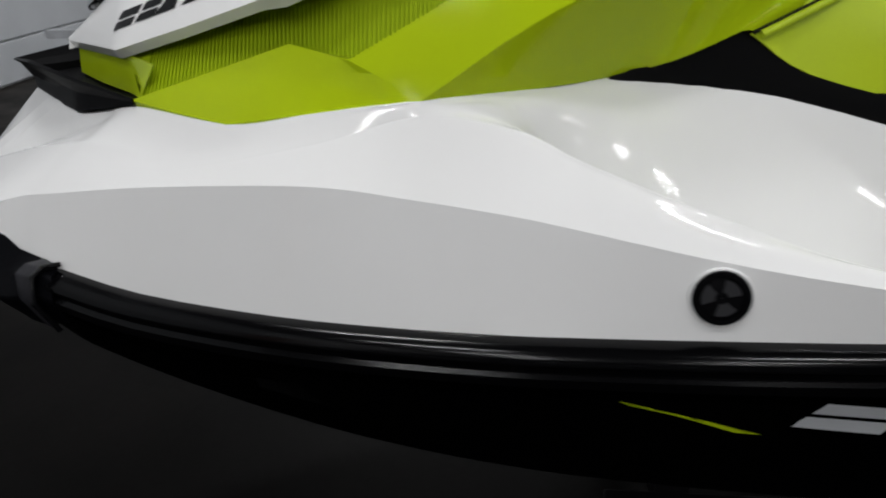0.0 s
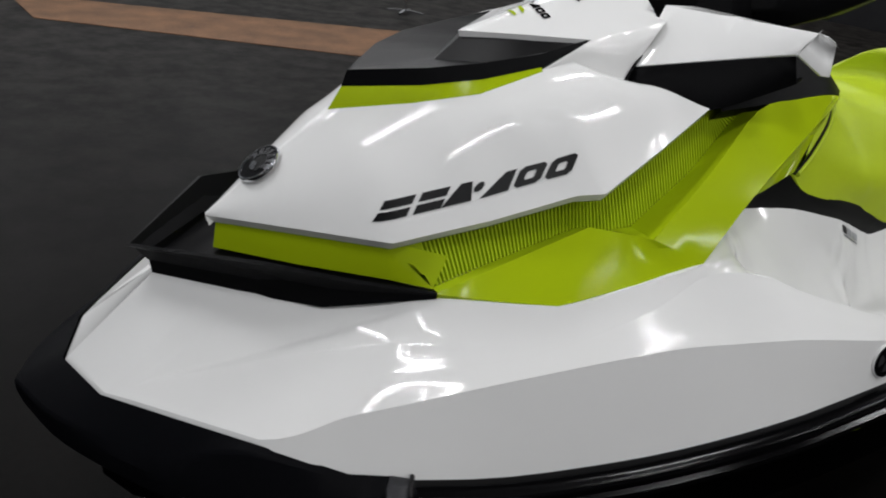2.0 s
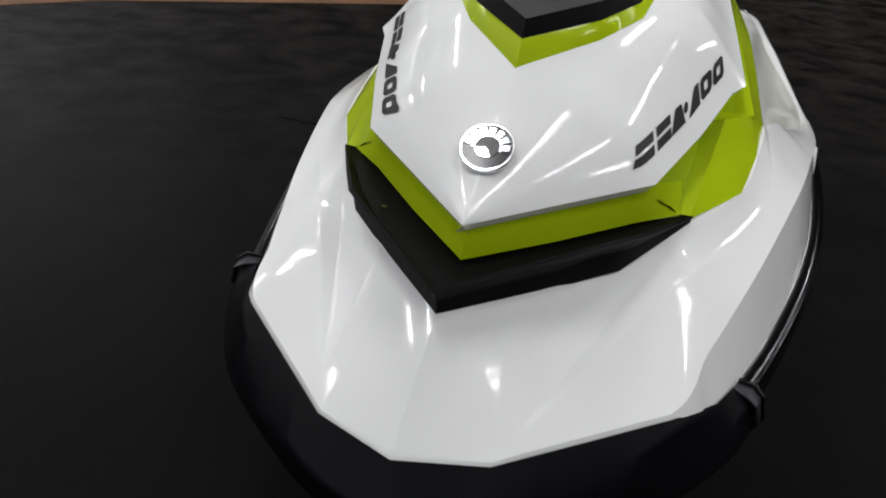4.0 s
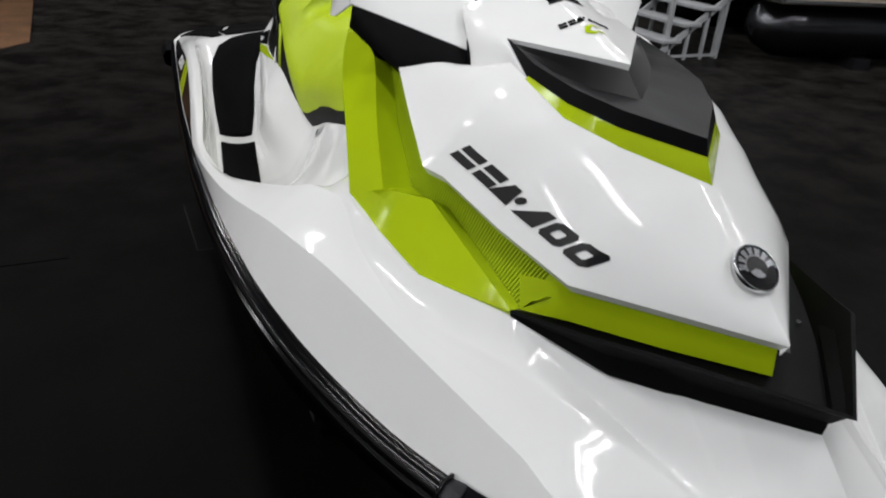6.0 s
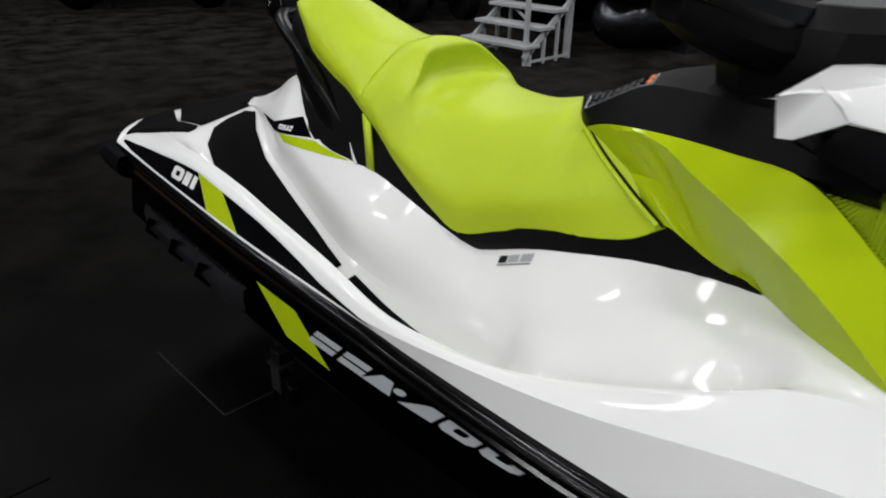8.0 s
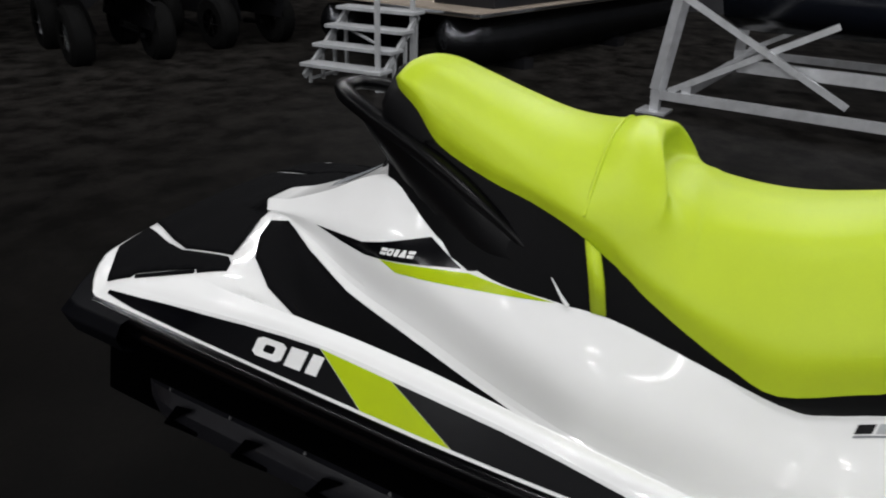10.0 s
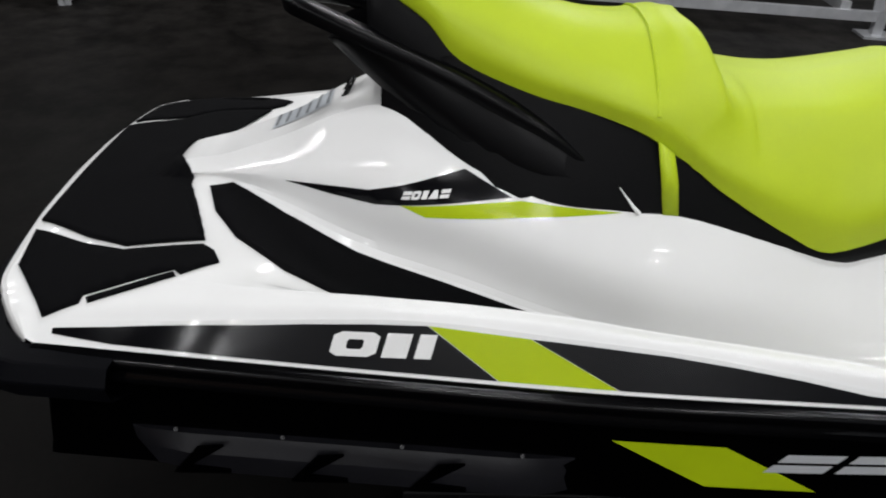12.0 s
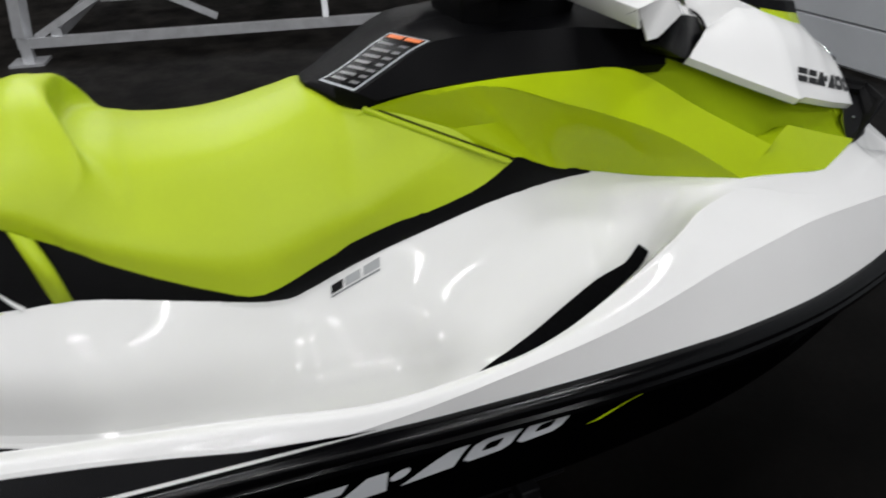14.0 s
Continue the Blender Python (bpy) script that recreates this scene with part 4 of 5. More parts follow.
for s, ax in ((1, "x"), (-1, "-x")):
    if s < 0:
        hood_mark = wordmark((1.204, 0.987), (-0.272, 0.086), (-0.009, 0.025), LONG_MARK)
        hull_mark, small = wordmark((0.255, 0.588), (-0.640, -0.020), (-0.010, 0.036), LONG_MARK), wordmark((-0.950, 0.774), (-0.160, -0.004), (-0.004, 0.034), SHORT_MARK)
        engine = wordmark((-0.930, 0.886), (-0.085, -0.012), (-0.002, 0.014), SMALL_MARK)
    else:
        hood_mark = wordmark((0.927, 1.074), (0.272, -0.088), (0.009, 0.024), LONG_MARK)
        hull_mark, small = wordmark((-0.385, 0.568), (0.640, 0.020), (0.010, 0.036), LONG_MARK), wordmark((-1.112, 0.770), (0.160, 0.004), (0.004, 0.034), SHORT_MARK)
        engine = wordmark((-1.015, 0.874), (0.085, 0.012), (0.002, 0.014), SMALL_MARK)
    print_blocks("hood_mark", hood_mark, [HOOD], ax, BLACK_PRINT, hood, "black print block", 0.0015)
    print_blocks("hull_mark", hull_mark, [HULL], ax, SILVER, hull, "silver print block", 0.003)
    print_blocks("side_mark", small, [DECK], ax, WHITE_PRINT, deck, "white print block", 0.0028)
    print_blocks("engine_mark", engine, [DECK], ax, WHITE_PRINT, deck, "small white print block", 0.0026, 0.41)
    rot = [(-1.244, 0.862), (-1.150, 0.856), (-1.065, 0.855), (-0.818, 0.894), (-0.903, 0.932), (-1.078, 0.879)]
    laid("engine_badge", [rot], [DECK], ax, BLACK_GLOSS, ski, "gloss black badge on the seat pedestal", 0.0012, start_x=0.41)
    laid("lime_stripe", [[(-1.018, 0.862), (-0.972, 0.846), (-0.617, 0.880), (-0.800, 0.890)]], [DECK], ax, LIME, ski, "lime flash below the badge", 0.0012, start_x=0.41)
    d = Vector((0.098, 0.044)) * s
    o = Vector((-0.092, 0.770)) if s > 0 else Vector((0.006, 0.814))
    for nm, f0, f1, g0, g1, mt in (("label_bar", 0.0, 1.0, 0.0, 0.14, GREY_PRINT), ("label_block", 0.0, 0.24, 0.28, 1.0, BLACK_PRINT), ("label_block", 0.29, 0.60, 0.28, 1.0, SILVER_PRINT), ("label_block", 0.66, 1.0, 0.28, 1.0, SILVER_PRINT)):
        quad = [o + d * f + Vector((0.004 * g, 0.024 * g)) for f, g in ((f0, g0), (f1, g0), (f1, g1), (f0, g1))]
        laid(nm, [[(p.x, p.y) for p in quad]], [DECK], ax, mt, deck, "small printed bar of the brake label", 0.0015, start_x=0.41)

# round emblem on the hood nose
hit, nrm, _, _ = HOOD.find_nearest(Vector((0.0005, 1.317, 1.02)))
if nrm.z < 0:
    nrm = -nrm
nrm = Vector((0, nrm.y, nrm.z)).normalized()
EMB = Matrix.Translation(Vector((0, hit.y, hit.z)) + nrm * 0.001) @ nrm.to_track_quat("Z", "Y").to_matrix().to_4x4()


def disc(r, h, m, sides=40, top=0.9, r_in=0.0, a0=0.0, a1=360.0):
    """A low round boss, a ring or a sector of one."""
    b = bmesh.new()
    n = max(3, int(sides * (a1 - a0) / 360))
    prof = [(r, 0), (r, h * 0.6), (r * (top if not r_in else 0.97), h), (r_in if r_in else 0.0005, h)] + ([(r_in, 0)] if r_in else [])
    rows_ = [[m @ Vector((x * math.cos(radians(a0 + (a1 - a0) * k / n)), x * math.sin(radians(a0 + (a1 - a0) * k / n)), z)) for x, z in prof] for k in range(n + 1)]
    sheet(b, rows_)
    return b


EMB = EMB @ Matrix.Translation((0, 0, 0.001))
emblem = part("emblem", disc(0.036, 0.004, EMB, top=0.97), BLACK_GLOSS, hood, "round gloss black nose emblem", angle=30)
part("emblem_ring", disc(0.0375, 0.006, EMB, r_in=0.0345), CHROME, emblem, "thin chrome ring", angle=30)
part("emblem_disc", disc(0.017, 0.0052, EMB, top=0.97), BLACK_TRIM, emblem, "raised black centre")
for k in range(7):
    a = -2 + 27 * k
    part("emblem_tooth", disc(0.032, 0.0058, EMB, 60, r_in=0.021, a0=a, a1=a + 19), CHROME, emblem, "chrome tooth of the emblem")
part("emblem_wedge", disc(0.0165, 0.0058, EMB, 40, r_in=0.003, a0=195, a1=300), CHROME, emblem, "chrome wedge of the emblem")
part("emblem_bar", disc(0.021, 0.0058, EMB, 40, r_in=0.0175, a0=-10, a1=190), CHROME, emblem, "chrome arc of the emblem")

# bolts in the intake tray
for x in (-0.150, 0.150):
    part("tray_bolt", disc(0.0045, 0.005, Matrix.Translation((x, 1.305, 0.8865)), 12), CHROME, tray, "small bolt in the tray")

# round drain cap on the port side
hit, nrm, _, _ = DECK.find_nearest(Vector((-0.569, 0.380, 0.769)))
if nrm.x > 0:
    nrm = -nrm
DC = Matrix.Translation(hit) @ nrm.to_track_quat("Z", "Y").to_matrix().to_4x4()
LOBE = material("moulded_grey", (0.028, 0.028, 0.03), 0.35)
part("cap_ring", disc(0.0335, 0.004, DC, r_in=0.031), WHITE, ski, "thin white seat of the drain cap")
drain = part("drain_cap", disc(0.031, 0.006, DC, r_in=0.024), BLACK_TRIM, ski, "round black drain cap")
part("cap_face", disc(0.0245, 0.003, DC), BLACK_PLASTIC, drain)
for k in range(3):
    part("cap_lobe", disc(0.021, 0.0045, DC, 40, r_in=0.007, a0=120 * k + 15, a1=120 * k + 85), LOBE, drain, "grey moulded lobe")

# console warning label on the starboard facet
LABEL = [Vector(p) for p in ((0.046, -0.030), (0.134, 0.016), (0.143, 0.164), (0.038, 0.120))]


def on_label(u, v):
    """A place on the label: u across, v up along it."""
    p = LABEL[0].lerp(LABEL[1], u).lerp(LABEL[3].lerp(LABEL[2], u), v)
    return (p.x, p.y)


def label_piece(name, u0, u1, v0, v1, mat, label, off):
    laid(name, [[on_label(u0, v0), on_label(u1, v0), on_label(u1, v1), on_label(u0, v1)]], [CONSOLE], "z", mat, console, label, off, 0.02)


label_piece("warning_label", 0.0, 1.0, 0.0, 1.0, LABEL_GREY, "pale framed warning label", 0.0015)
label_piece("label_face", 0.045, 0.955, 0.03, 0.98, BLACK_GLOSS, "gloss black label face", 0.0023)
ORANGE = material("orange_print", (0.75, 0.16, 0.02), 0.4)
label_piece("label_stripe", 0.10, 0.48, 0.90, 0.97, ORANGE, "orange warning bar", 0.0030)
label_piece("label_stripe", 0.54, 0.92, 0.90, 0.97, ORANGE, "orange warning bar", 0.0030)
for k in range(7):
    v = 0.10 + 0.11 * k
    label_piece("label_line", 0.14, 0.52 + 0.05 * (k % 3), v, v + 0.045, DIM_PRINT, "dim bar of small print", 0.0030)
    label_piece("label_line", 0.66 + 0.04 * (k % 2), 0.88, v, v + 0.045, DIM_PRINT, "dim bar of small print", 0.0030)

# handlebar with its padded cover
bm = bmesh.new()
pad = []
for z, w, y0, y1 in ((1.19, 0.115, 0.25, 0.50), (1.25, 0.125, 0.24, 0.51), (1.29, 0.130, 0.25, 0.52), (1.33, 0.118, 0.28, 0.52), (1.365, 0.08, 0.32, 0.50)):
    pad.append([Vector((x * w, y0 + (y1 - y0) * t, z)) for x, t in ((0, 0), (0.7, 0.03), (1, 0.25), (1, 0.75), (0.7, 0.97), (0, 1))])
sheet(bm, pad)
sheet(bm, [pad[-1], [Vector((0, p.y, 1.365)) for p in pad[-1]]])
both_sides(bm)
part("steering_pad", bm, BLACK_VINYL, ski, "dark grey padded steering cover", angle=30, bevel=0.004)
for s in (1, -1):
    bm = bmesh.new()
    tube(bm, catmull([(s * 0.05, 0.37, 1.32), (s * 0.14, 0.34, 1.345), (s * 0.24, 0.27, 1.385), (s * 0.38, 0.19, 1.40)], 4), [0.050, 0.049, 0.047, 0.044, 0.040, 0.036, 0.032, 0.028, 0.025, 0.022, 0.020, 0.019, 0.019], 10)
    arm = part("handlebar_arm", bm, BLACK_TRIM, ski, "black handlebar arm")
    bm = bmesh.new()
    tube(bm, [(s * 0.27, 0.253, 1.390), (s * 0.40, 0.178, 1.402)], 0.021, 12)
    part("grip", bm, BLACK_VINYL, arm, "black rubber grip")
    # switch housing below the arm
    bm = bmesh.new()
    hull_ = []
    for x, y, z0, z1, d in ((0.10, 0.345, 1.250, 1.345, 0.075), (0.16, 0.318, 1.262, 1.365, 0.060), (0.22, 0.272, 1.295, 1.385, 0.045), (0.27, 0.240, 1.335, 1.395, 0.030)):
        hull_.append([Vector((s * x, y + a * d, z0 + (z1 - z0) * b)) for a, b in ((-0.6, 0.08), (0.6, 0.0), (1.0, 0.35), (0.8, 0.9), (0.0, 1.0), (-0.8, 0.8), (-1.0, 0.35), (-0.6, 0.08))])
    sheet(bm, hull_)
    bm.faces.new([bm.verts.new(p) for p in hull_[-1][:-1]])
    part("switch_housing", bm, BLACK_VINYL, arm, "black switch housing below the grip", angle=30, bevel=0.004)

# sponsons with slanted notches and bolts
SPONSON = material("sponson_plastic", (0.008, 0.008, 0.010), 0.38, grain=0.15, stain=0.2, stain_scale=14, bump=0.1, spec=0.3)
for s in (1, -1):
    bm = bmesh.new()
    rows_ = []
    for y, o in ((-1.46, 0.0), (-1.44, 0.018), (-1.36, 0.03), (-0.82, 0.03), (-0.76, 0.018), (-0.71, 0.0)):
        w = table(y, RAIL)[0] * 0.955
        rows_.append([Vector((s * (w - 0.03), y, 0.575)), Vector((s * (w + o * 0.4), y, 0.572)), Vector((s * (w + o), y, 0.545)), Vector((s * (w + o), y + 0.02, 0.500)), Vector((s * (w - 0.03), y + 0.02, 0.490))])
    sheet(bm, rows_)
    sp = part("sponson", bm, SPONSON, ski, "matt black stabilising sponson", angle=30)
    # raised black shapes stand in for the dark of the slanted grooves
    for k in range(3):
        y = -1.34 + 0.2 * k
        w = table(y, RAIL)[0] * 0.955 + 0.031
        bm = bmesh.new()
        r = [(y, 0.565), (y + 0.045, 0.570), (y - 0.02, 0.52), (y + 0.05, 0.512), (y + 0.05, 0.505), (y - 0.045, 0.505)]
        vs = [[bm.verts.new((s * (w + d), a, c)) for a, c in (r[0], r[1], r[2], r[3], r[4], r[5])] for d in (0.0, 0.006)]
        for loop in vs:
            bm.faces.new(loop)
        for i in range(6):
            bm.faces.new((vs[0][i], vs[0][(i + 1) % 6], vs[1][(i + 1) % 6], vs[1][i]))
        part("notch_stand_in", bm, BLACK_HULL, sp, "raised black shape standing in for a dark slanted notch")
    for y in (-1.38, -1.2, -1.0, -0.8):
        w = table(y, RAIL)[0] * 0.955
        m = Matrix.Translation((s * (w + 0.01), y, 0.578)) @ Euler((0, s * radians(60), 0)).to_matrix().to_4x4()
        part("bolt", disc(0.004, 0.003, m, 12), LOBE, sp, "small steel bolt")

# tow eye and rear label on the pedestal's back
bm = bmesh.new()
tube(bm, [(-0.03 + 0.024 * math.cos(a), -1.135 + 0.012 * math.sin(a), 0.992 + 0.020 * math.sin(a)) for a in [2 * math.pi * k / 16 for k in range(17)]], 0.005, 8, False)
part("tow_eye", bm, BLACK_TRIM, ski, "black tow eye behind the seat")
laid("rear_label", [[(-0.085, -1.285), (0.012, -1.285), (0.012, -1.165), (-0.085, -1.165)]], [DECK], "z", LABEL_GREY, ski, "pale grey printed safety label", 0.002)
laid("rear_label_lines", [[(-0.078 + 0.0, -1.280 + 0.021 * k), (0.004, -1.280 + 0.021 * k), (0.004, -1.274 + 0.021 * k), (-0.078, -1.274 + 0.021 * k)] for k in range(6)], [DECK], "z", GREY_PRINT, deck, "grey lines of small print", 0.003)
# clip that wraps the bumper's end
CLIP = material("worn_clip", (0.016, 0.016, 0.019), 0.4, grain=0.2, stain=0.2, stain_scale=30, spec=0.3)
for s in (1, -1):
    bm = bmesh.new()
    near = [(0.399, 1.266, 0.704), (0.420, 1.283, 0.706), (0.436, 1.290, 0.698), (0.447, 1.286, 0.664), (0.440, 1.262, 0.615)]
    far = [(0.411, 1.240, 0.698), (0.430, 1.252, 0.704), (0.443, 1.260, 0.695), (0.452, 1.262, 0.660), (0.445, 1.240, 0.612)]
    sheet(bm, [straight([(s * x, y, z) for x, y, z in l], 2) for l in (near, far)])
    clip = part("bumper_clip", bm, CLIP, ski, "worn grey clip at the bumper's end", solid=0.005, bevel=0.002, angle=25)
    bm = bmesh.new()
    tube(bm, [(s * 0.411, 1.238, 0.700), (s * 0.431, 1.250, 0.706), (s * 0.445, 1.258, 0.697), (s * 0.454, 1.260, 0.660), (s * 0.447, 1.238, 0.612)], 0.004, 8)
    part("clip_edge", bm, BLACK_TRIM, clip, "black rounded edge of the clip", angle=60)

# ---------------------------------------------------------------- the wheeled cradle
STEEL = material("painted_steel", (0.004, 0.004, 0.0045), 0.5, spec=0.15, grain=0.2, stain=0.3, stain_scale=12)
CARPET = material("bunk_carpet", (0.02, 0.02, 0.022), 0.95, grain=0.3, bump=0.6, bump_scale=500, spec=0.1)
CASTOR = material("dull_zinc", (0.02, 0.02, 0.022), 0.45, metal=0.4, stain=0.2)
cradle = thing("cradle", "low black steel cradle on four swivel castors", "stand", (0, 0, 0))
for x in (-0.30, 0.30):
    bm = bmesh.new()
    box(bm, (x - 0.025, -1.0, 0.15), (x + 0.025, 0.42, 0.20))
    part("side_beam", bm, STEEL, cradle, bevel=0.004)
    bm = bmesh.new()
    box(bm, (x * 0.8 - 0.04, -1.05, 0.255), (x * 0.8 + 0.04, 0.55, 0.37))
    part("bunk", bm, CARPET, cradle, "carpeted bunk under the hull", bevel=0.01)
    for y in (-0.9, -0.2, 0.3):
        bm = bmesh.new()
        box(bm, (x * 0.85 - 0.02, y - 0.03, 0.195), (x * 0.85 + 0.02, y + 0.03, 0.27))
        part("bunk_post", bm, STEEL, cradle)
for y in (-0.9, 0.3):
    bm = bmesh.new()
    box(bm, (-0.38, y - 0.025, 0.145), (0.38, y + 0.025, 0.195))
    part("cross_beam", bm, STEEL, cradle, bevel=0.004)
    for x in (-0.36, 0.36):
        fork = bmesh.new()
        for d in (-0.022, 0.022):
            box(fork, (x + d - 0.003, y - 0.025, 0.04), (x + d + 0.003, y + 0.025, 0.14))
        box(fork, (x - 0.03, y - 0.035, 0.137), (x + 0.03, y + 0.035, 0.147))
        f = part("castor_fork", fork, CASTOR, cradle, "plated castor fork")
        m = Matrix.Translation((x - 0.016, y + 0.02, 0.055)) @ Euler((0, radians(90), 0)).to_matrix().to_4x4()
        part("castor_wheel", disc(0.055, 0.032, m, 24), BLACK_TRIM, f, "black castor wheel", angle=50)

# ---------------------------------------------------------------- floor joints and brown floor area
bm = bmesh.new()
box(bm, (0.548, -1.445, 0.0), (0.553, -0.952, 0.0015))
box(bm, (0.37, -0.955, 0.0), (0.553, -0.950, 0.0015))
tagged(part("floor_trim", bm, material("pale_scribe", (0.022, 0.021, 0.020), 0.8, spec=0.1)), "thin pale scribed line on the concrete", "floor line", kind="structure")
bm = bmesh.new()
box(bm, (1.05, -1.046, 0.0), (1.75, -1.041, 0.0012))
tagged(part("floor_joint", bm, material("dark_joint", (0.0004, 0.0004, 0.0004), 0.9, spec=0.0)), "thin dark sawn joint in the concrete", "floor joint", kind="structure")
# mottled brown tone on a thin sheet over part of the floor
BROWN = material("brown_floor_tone", (0.16, 0.078, 0.034), 0.8, stain=0.35, stain_scale=2.5, grain=0.3, grain_scale=80, bump=0.4, bump_scale=120)
bm = bmesh.new()
c = [(8.6, 1.4), (7.1, 1.25), (4.4, -2.70), (2.35, -4.25), (1.4, -5.4), (1.5, -8.6), (4.0, -8.6), (5.75, -4.1)]
vs = [[bm.verts.new((x, y, z)) for x, y in c] for z in (0.0, 0.006)]
bm.faces.new(vs[1])
for i in range(len(c)):
    bm.faces.new((vs[0][i], vs[0][(i + 1) % len(c)], vs[1][(i + 1) % len(c)], vs[1][i]))
tagged(part("brown_floor_area", bm, BROWN), "thin mottled brown sheet over part of the concrete floor", "floor mat")


# ---------------------------------------------------------------- the showroom round it
def bar(bm_, a, b_, w, h=None):
    """A square bar from a to b."""
    a, b_ = V3(a), V3(b_)
    d = b_ - a
    m = Matrix.Translation((a + b_) / 2) @ d.to_track_quat("Z", "Y").to_matrix().to_4x4() @ Matrix.Diagonal((w, h or w, d.length, 1))
    bmesh.ops.create_cube(bm_, size=1, matrix=m)


def bar_part(name, a, b_, w, mat, parent, h=None, label=""):
    b = bmesh.new()
    bar(b, a, b_, w, h)
    return part(name, b, mat, parent, label)


# pale siding of the north wall, from the floor up
PALE = material("pale_siding", (0.42, 0.44, 0.46), 0.55, stain=0.08, stain_scale=1.5)
for k in range(15):
    bm = bmesh.new()
    box(bm, (-3.4, 4.26 + 0.004 * (k % 2), 0.02 + 0.3 * k), (11.9, 4.30, 0.308 + 0.3 * k))
    ob = part("siding_board", bm, PALE, bevel=0.006)
    ob.parent = bpy.data.objects["wall_north"]
    ob.matrix_parent_inverse = Matrix()

# white steps
STEPW = material("white_step_paint", (0.40, 0.41, 0.42), 0.5, stain=0.1, stain_scale=8)
steps = thing("boarding_steps", "white aluminium boarding steps with a handrail", "steps", (-4.55, -4.22, 0))
for k in range(4):
    x = 0.10 - 0.22 * k
    z = 0.21 + 0.16 * k
    b = bmesh.new()
    box(b, (x - 0.12, -0.46, z - 0.035), (x + 0.12, 0.46, z))
    part("tread", b, STEPW, steps, bevel=0.005)
    for y in (-0.42, 0.42):
        bar_part("leg", (x, y, 0), (x, y, z - 0.035), 0.03, STEPW, steps)
for y in (-0.42, 0.42):
    bar_part("stringer", (0.20, y, 0.08), (-0.60, y, 0.64), 0.03, STEPW, steps, 0.06)
    bar_part("brace", (0.10, y, 0.04), (-0.56, y, 0.04), 0.025, STEPW, steps)
bar_part("rail_post", (0.12, 0.38, 0.0), (0.12, 0.38, 1.05), 0.04, STEPW, steps)
bar_part("rail_post", (-0.56, 0.38, 0.0), (-0.56, 0.38, 1.75), 0.04, STEPW, steps)
bar_part("handrail", (0.12, 0.38, 1.05), (-0.56, 0.38, 1.75), 0.04, STEPW, steps)
bar_part("brace", (0.12, 0.38, 0.45), (-0.56, -0.38, 0.45), 0.02, STEPW, steps)


def pontoon_boat(at, turn, label):
    e = thing("pontoon_boat", label, "boat", at, "pontoon boats")
    e.rotation_euler = (0, 0, radians(turn))
    grey = material("pontoon_metal", (0.07, 0.072, 0.078), 0.24, metal=0.95, stain=0.2, stain_scale=4)
    dark = material("dark_boat_panel", (0.012, 0.012, 0.014), 0.3, stain=0.2)
    for y in (-0.85, 0.85):
        b = bmesh.new()
        tube(b, catmull([(0.02, y, 0.62), (-0.06, y, 0.50), (-0.22, y, 0.42), (-0.6, y, 0.38), (-2.5, y, 0.38), (-5.5, y, 0.38)], 4), [0.03] + [0.08, 0.12, 0.16, 0.20, 0.23, 0.25, 0.27, 0.28, 0.29, 0.30, 0.30, 0.30] + [0.30] * 8, 20)
        part("pontoon", b, grey, e, "brushed aluminium float tube")
        for x in (-1.2, -3.6):
            b = bmesh.new()
            box(b, (x - 0.1, y - 0.25, 0.0), (x + 0.1, y + 0.25, 0.12))
            part("block", b, dark, e, "timber support block")
    b = bmesh.new()
    box(b, (-5.6, -1.25, 0.66), (0.05, 1.25, 0.72))
    part("deck_board", b, material("boat_deck", (0.30, 0.25, 0.2), 0.7, stain=0.1), e)
    b = bmesh.new()
    for p, q in (((0.05, -1.25, 0.69), (0.05, 1.25, 0.69)), ((0.05, 1.25, 0.69), (-5.6, 1.25, 0.69)), ((0.05, -1.25, 0.69), (-5.6, -1.25, 0.69))):
        bar(b, p, q, 0.07, 0.03)
    part("deck_trim", b, CHROME, e, "bright deck edge trim")
    for p, q in (((-0.35, -1.15, 0.72), (-0.35, -0.4, 1.45)), ((-0.35, 0.4, 0.72), (-0.35, 1.15, 1.45)), ((-0.35, 1.12, 0.72), (-5.5, 1.18, 1.45)), ((-0.35, -1.18, 0.72), (-5.5, -1.12, 1.45))):
        b = bmesh.new()
        box(b, tuple(min(i, j) for i, j in zip(p, q)), tuple(max(i, j) + (0.03 if k == 0 else 0) for k, (i, j) in enumerate(zip(p, q))))
        part("fence_panel", b, dark, e, "black fence panel", bevel=0.01)


pontoon_boat((-5.45, -4.35, 0), -12, "pontoon boat with black fence panels on blocks")
pontoon_boat((-2.80, -9.20, 0), 60, "pontoon boat with bare aluminium floats on blocks")

# boat lift
lift = thing("boat_lift", "bare aluminium boat lift standing on foot plates", "boat lift", (-5.15, -1.36, 0))
lift.rotation_euler = (0, 0, radians(-8))
for x, y in ((0, 0), (0, 4.2), (-3.0, 0), (-3.0, 4.2)):
    b = bmesh.new()
    box(b, (x - 0.13, y - 0.13, 0.0), (x + 0.13, y + 0.13, 0.02))
    part("foot_plate", b, ALUMINIUM, lift)
    bar_part("foot_post", (x, y, 0.02), (x, y, 0.22), 0.08, ALUMINIUM, lift)
    bar_part("upright", (x, y, 0.2), (x - 0.35 if x == 0 else x + 0.35, y + (0.15 if y == 0 else -0.15), 2.3), 0.10, ALUMINIUM, lift)
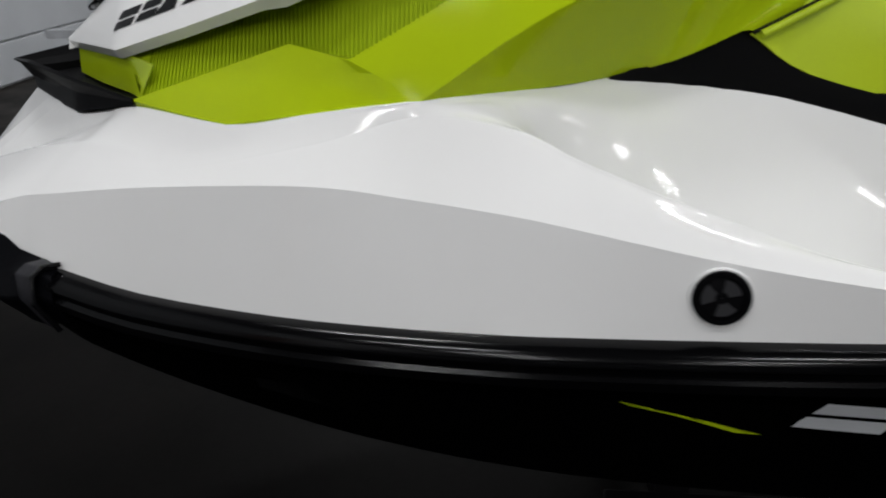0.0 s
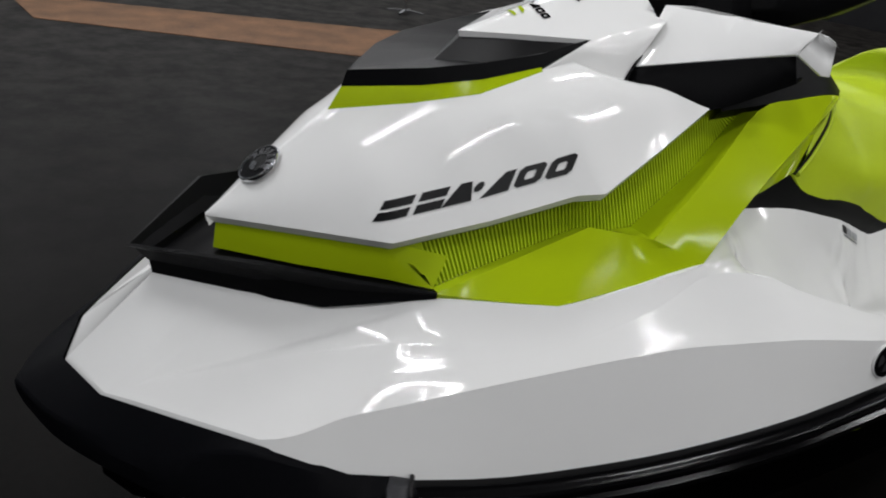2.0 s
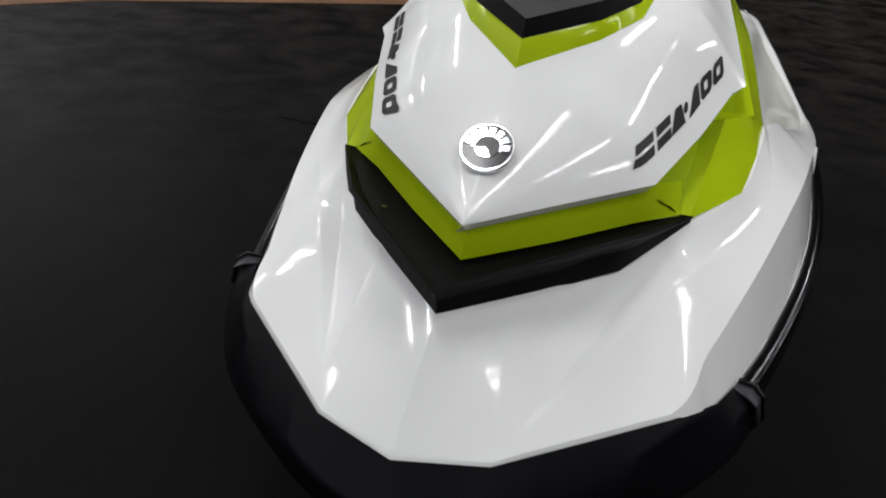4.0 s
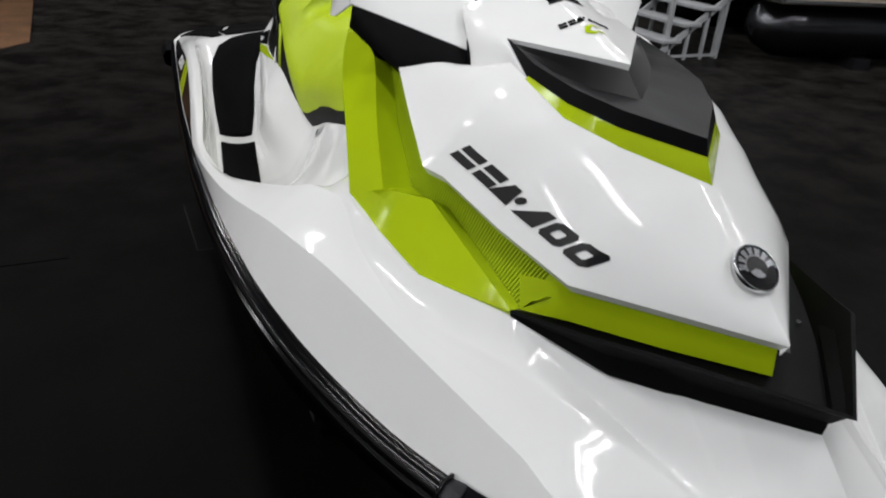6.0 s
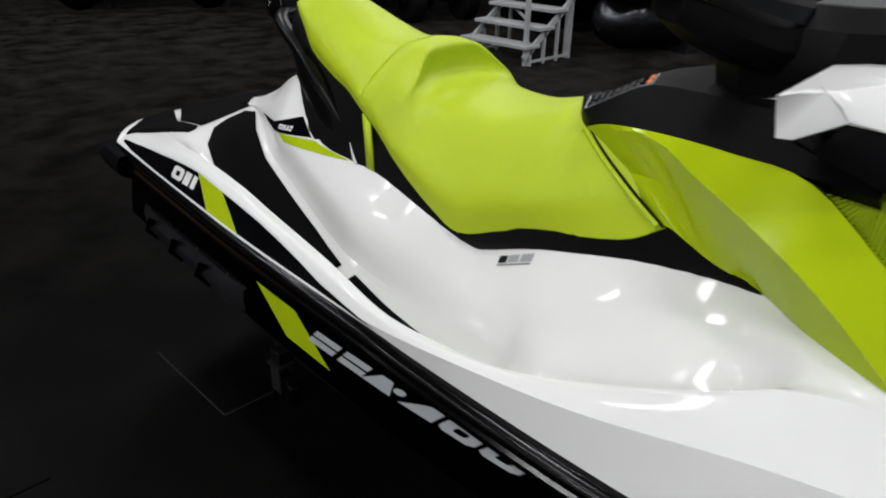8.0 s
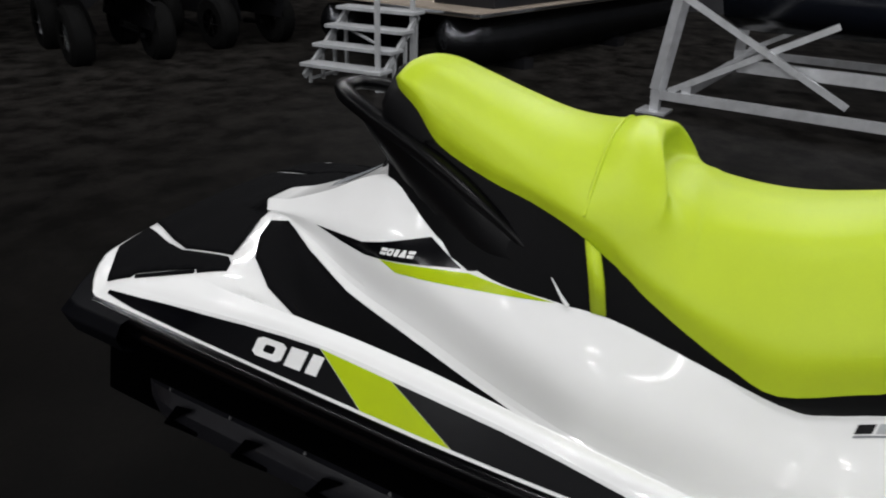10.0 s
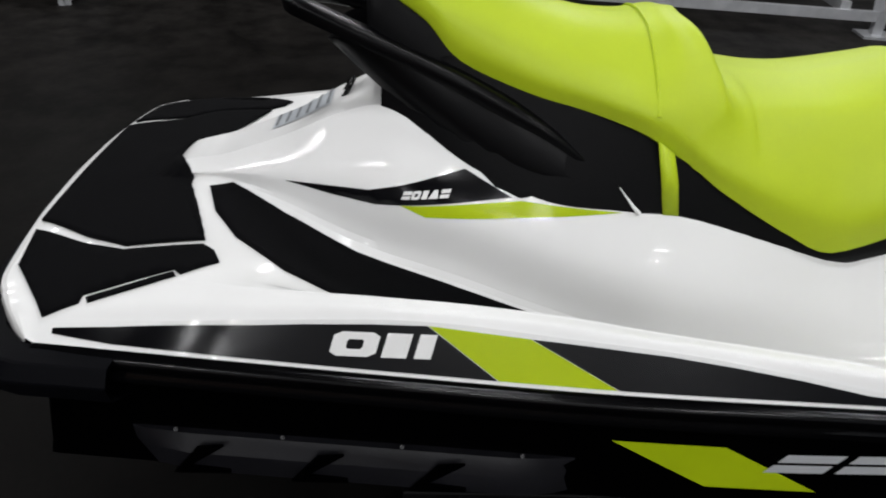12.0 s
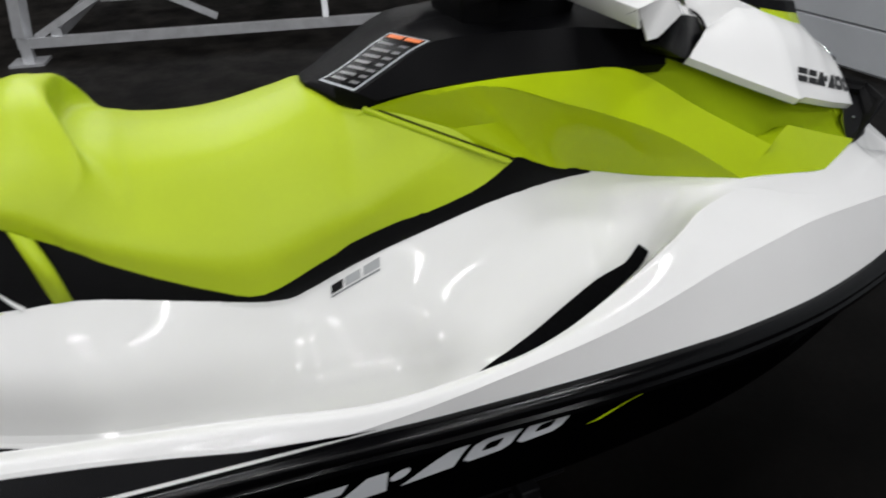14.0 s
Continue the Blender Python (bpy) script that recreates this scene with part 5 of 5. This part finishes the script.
for x in (0, -3.0):
    bar_part("side_beam", (x, -0.05, 0.16), (x, 4.25, 0.16), 0.06, ALUMINIUM, lift, 0.08)
    bar_part("upper_beam", (x - 0.2, 0.6, 0.46), (x - 0.2, 4.0, 0.46), 0.06, ALUMINIUM, lift, 0.10)
    bar_part("diagonal", (x, 0.1, 0.2), (x - 0.2, 1.3, 0.85), 0.05, ALUMINIUM, lift)
    bar_part("diagonal", (x, 2.4, 0.2), (x - 0.2, 2.4, 1.3), 0.05, ALUMINIUM, lift)
for y in (0.25, 3.9):
    bar_part("cross_beam", (0, y, 0.22), (-3.0, y, 0.22), 0.08, ALUMINIUM, lift)
bar_part("diagonal", (0.0, 0.1, 1.0), (-0.1, 1.5, 0.25), 0.05, ALUMINIUM, lift)
b = bmesh.new()
rows_ = []
for y, f in ((0.3, 1.0), (1.5, 1.0), (3.0, 0.95), (4.2, 0.7), (5.2, 0.15)):
    rows_.append([(-1.5 - 1.15 * f, y, 1.5), (-1.5 - 1.1 * f, y, 1.05), (-1.5 - 0.85 * f, y, 0.8), (-1.5, y, 0.60 + 0.2 * (1 - f)), (-1.5 + 0.85 * f, y, 0.8), (-1.5 + 1.1 * f, y, 1.05), (-1.5 + 1.15 * f, y, 1.5)])
sheet(b, rows_)
dark_boat = thing("motor_boat", "dark motor boat hull resting on the lift", "boat", (-5.15, -1.36, 0))
dark_boat.rotation_euler = (0, 0, radians(-8))
part("boat_hull", b, material("navy_hull", (0.010, 0.012, 0.018), 0.25, stain=0.1), dark_boat, "gloss dark blue hull", angle=40, solid=0.03)
for s in (-1, 1):
    bar_part("rub_rail", (-1.5 + 1.17 * s, 0.3, 1.5), (-1.5 + 1.17 * s, 3.0, 1.5), 0.05, CHROME, dark_boat, 0.05, "bright rub rail")


# all-terrain vehicles in the dark
def quad_bike(at, turn, label):
    e = thing("quad_bike", label, "quad bike", at, "quad bikes")
    e.rotation_euler = (0, 0, radians(turn))
    tyre = material("tyre", (0.004, 0.004, 0.004), 0.85, spec=0.12, bump=0.5, bump_scale=80)
    for x in (-0.62, 0.62):
        for y in (-0.42, 0.42):
            b = bmesh.new()
            sheet(b, [[Vector((x + r * math.cos(a), y + w, 0.31 + r * math.sin(a))) for r, w in ((0.16, -0.11), (0.27, -0.12), (0.31, -0.08), (0.31, 0.08), (0.27, 0.12), (0.16, 0.11))] for a in [2 * math.pi * k / 24 for k in range(25)]])
            w_ = part("wheel", b, tyre, e, "knobbly black tyre")
            b = bmesh.new()
            for k in range(6):
                a = math.pi * k / 3
                bar(b, (x, y + math.copysign(0.09, y), 0.31), (x + 0.16 * math.cos(a), y + math.copysign(0.10, y), 0.31 + 0.16 * math.sin(a)), 0.03, 0.02)
            part("rim", b, CHROME, w_, "bright spoked rim")
    b = bmesh.new()
    sheet(b, [[Vector((x, w, z)) for w, z in ((-0.28, 0.35), (-0.34, z1), (-0.18, z1 + 0.12), (0, z1 + 0.14), (0.18, z1 + 0.12), (0.34, z1), (0.28, 0.35))] for x, z1 in ((-0.95, 0.62), (-0.6, 0.72), (-0.2, 0.62), (0.15, 0.68), (0.55, 0.74), (0.95, 0.6))])
    part("body", b, material("quad_black", (0.008, 0.008, 0.009), 0.35), e, "black bodywork", angle=25)
    for y in (-0.3, 0.3):
        b = bmesh.new()
        tube(b, [(-0.5, y, 0.25), (0.0, y * 1.2, 0.22), (0.5, y, 0.25)], 0.03, 8)
        part("side_bar", b, STEEL, e)
    b = bmesh.new()
    tube(b, [(0.35, -0.38, 1.02), (0.45, -0.1, 0.95), (0.45, 0.1, 0.95), (0.35, 0.38, 1.02)], 0.018, 8)
    part("handlebar", b, STEEL, e)


quad_bike((-4.4, -7.5, 0), 65, "black quad bike with bright spoked rims")
quad_bike((-6.0, -7.2, 0), 75, "black quad bike parked beside another")

# aluminium trailer frame and stool on the port side
frame_ = thing("trailer_frame", "bare aluminium trailer frame standing on the concrete", "trailer", (3.9, 2.9, 0))
for x in (0, 2.6):
    b = bmesh.new()
    box(b, (x - 0.12, -0.12, 0), (x + 0.12, 0.12, 0.02))
    part("foot_plate", b, ALUMINIUM, frame_)
    bar_part("upright", (x, 0, 0.02), (x - 0.05, 0, 1.8), 0.07, ALUMINIUM, frame_)
    bar_part("cross_beam", (x, 0, 0.35), (x, 1.1, 0.35), 0.06, ALUMINIUM, frame_)
bar_part("side_beam", (0, 0, 0.35), (2.6, 0, 0.35), 0.06, ALUMINIUM, frame_, 0.1)
bar_part("diagonal", (0, 0, 0.4), (1.4, 0, 1.2), 0.05, ALUMINIUM, frame_)
stool = thing("stool", "black padded stool with a chrome base", "stool", (7.9, -3.3, 0))
b = disc(0.2, 0.08, Matrix.Translation((0, 0, 0.62)), 24)
part("seat", b, BLACK_VINYL, stool)
b = bmesh.new()
tube(b, [(0, 0, 0.03), (0, 0, 0.62)], 0.025, 10)
part("column", b, CHROME, stool)
for k in range(4):
    a = math.pi / 4 + math.pi * k / 2
    bar_part("foot", (0, 0, 0.04), (0.26 * math.cos(a), 0.26 * math.sin(a), 0.02), 0.03, CHROME, stool)
# brown post beside the pale wall
b = bmesh.new()
box(b, (-3.85, 4.0, 0), (-3.5, 4.28, 2.2))
tagged(part("door_1", b, material("brown_door", (0.22, 0.08, 0.03), 0.6, stain=0.2, stain_scale=4), bevel=0.01), "brown painted door jamb beside the siding", "door", kind="structure")

# small mark in the middle of the hood's cap
cap_mark = wordmark((0.050, 0.832), (-0.102, 0.004), (0.0, -0.014), LONG_MARK, 0.2)
print_blocks("cap_mark", cap_mark, [HOOD], "z", BLACK_GLOSS, hood, "small black print block", 0.0015)
laid("cap_flash", [[(0.012, 0.848), (-0.012, 0.850), (-0.020, 0.858), (-0.008, 0.858), (0.0, 0.855), (0.010, 0.862), (0.004, 0.870), (-0.014, 0.868), (-0.018, 0.874), (0.008, 0.876), (0.020, 0.864)]], [HOOD], "z", LIME, hood, "small lime print", 0.0016, 0.01)
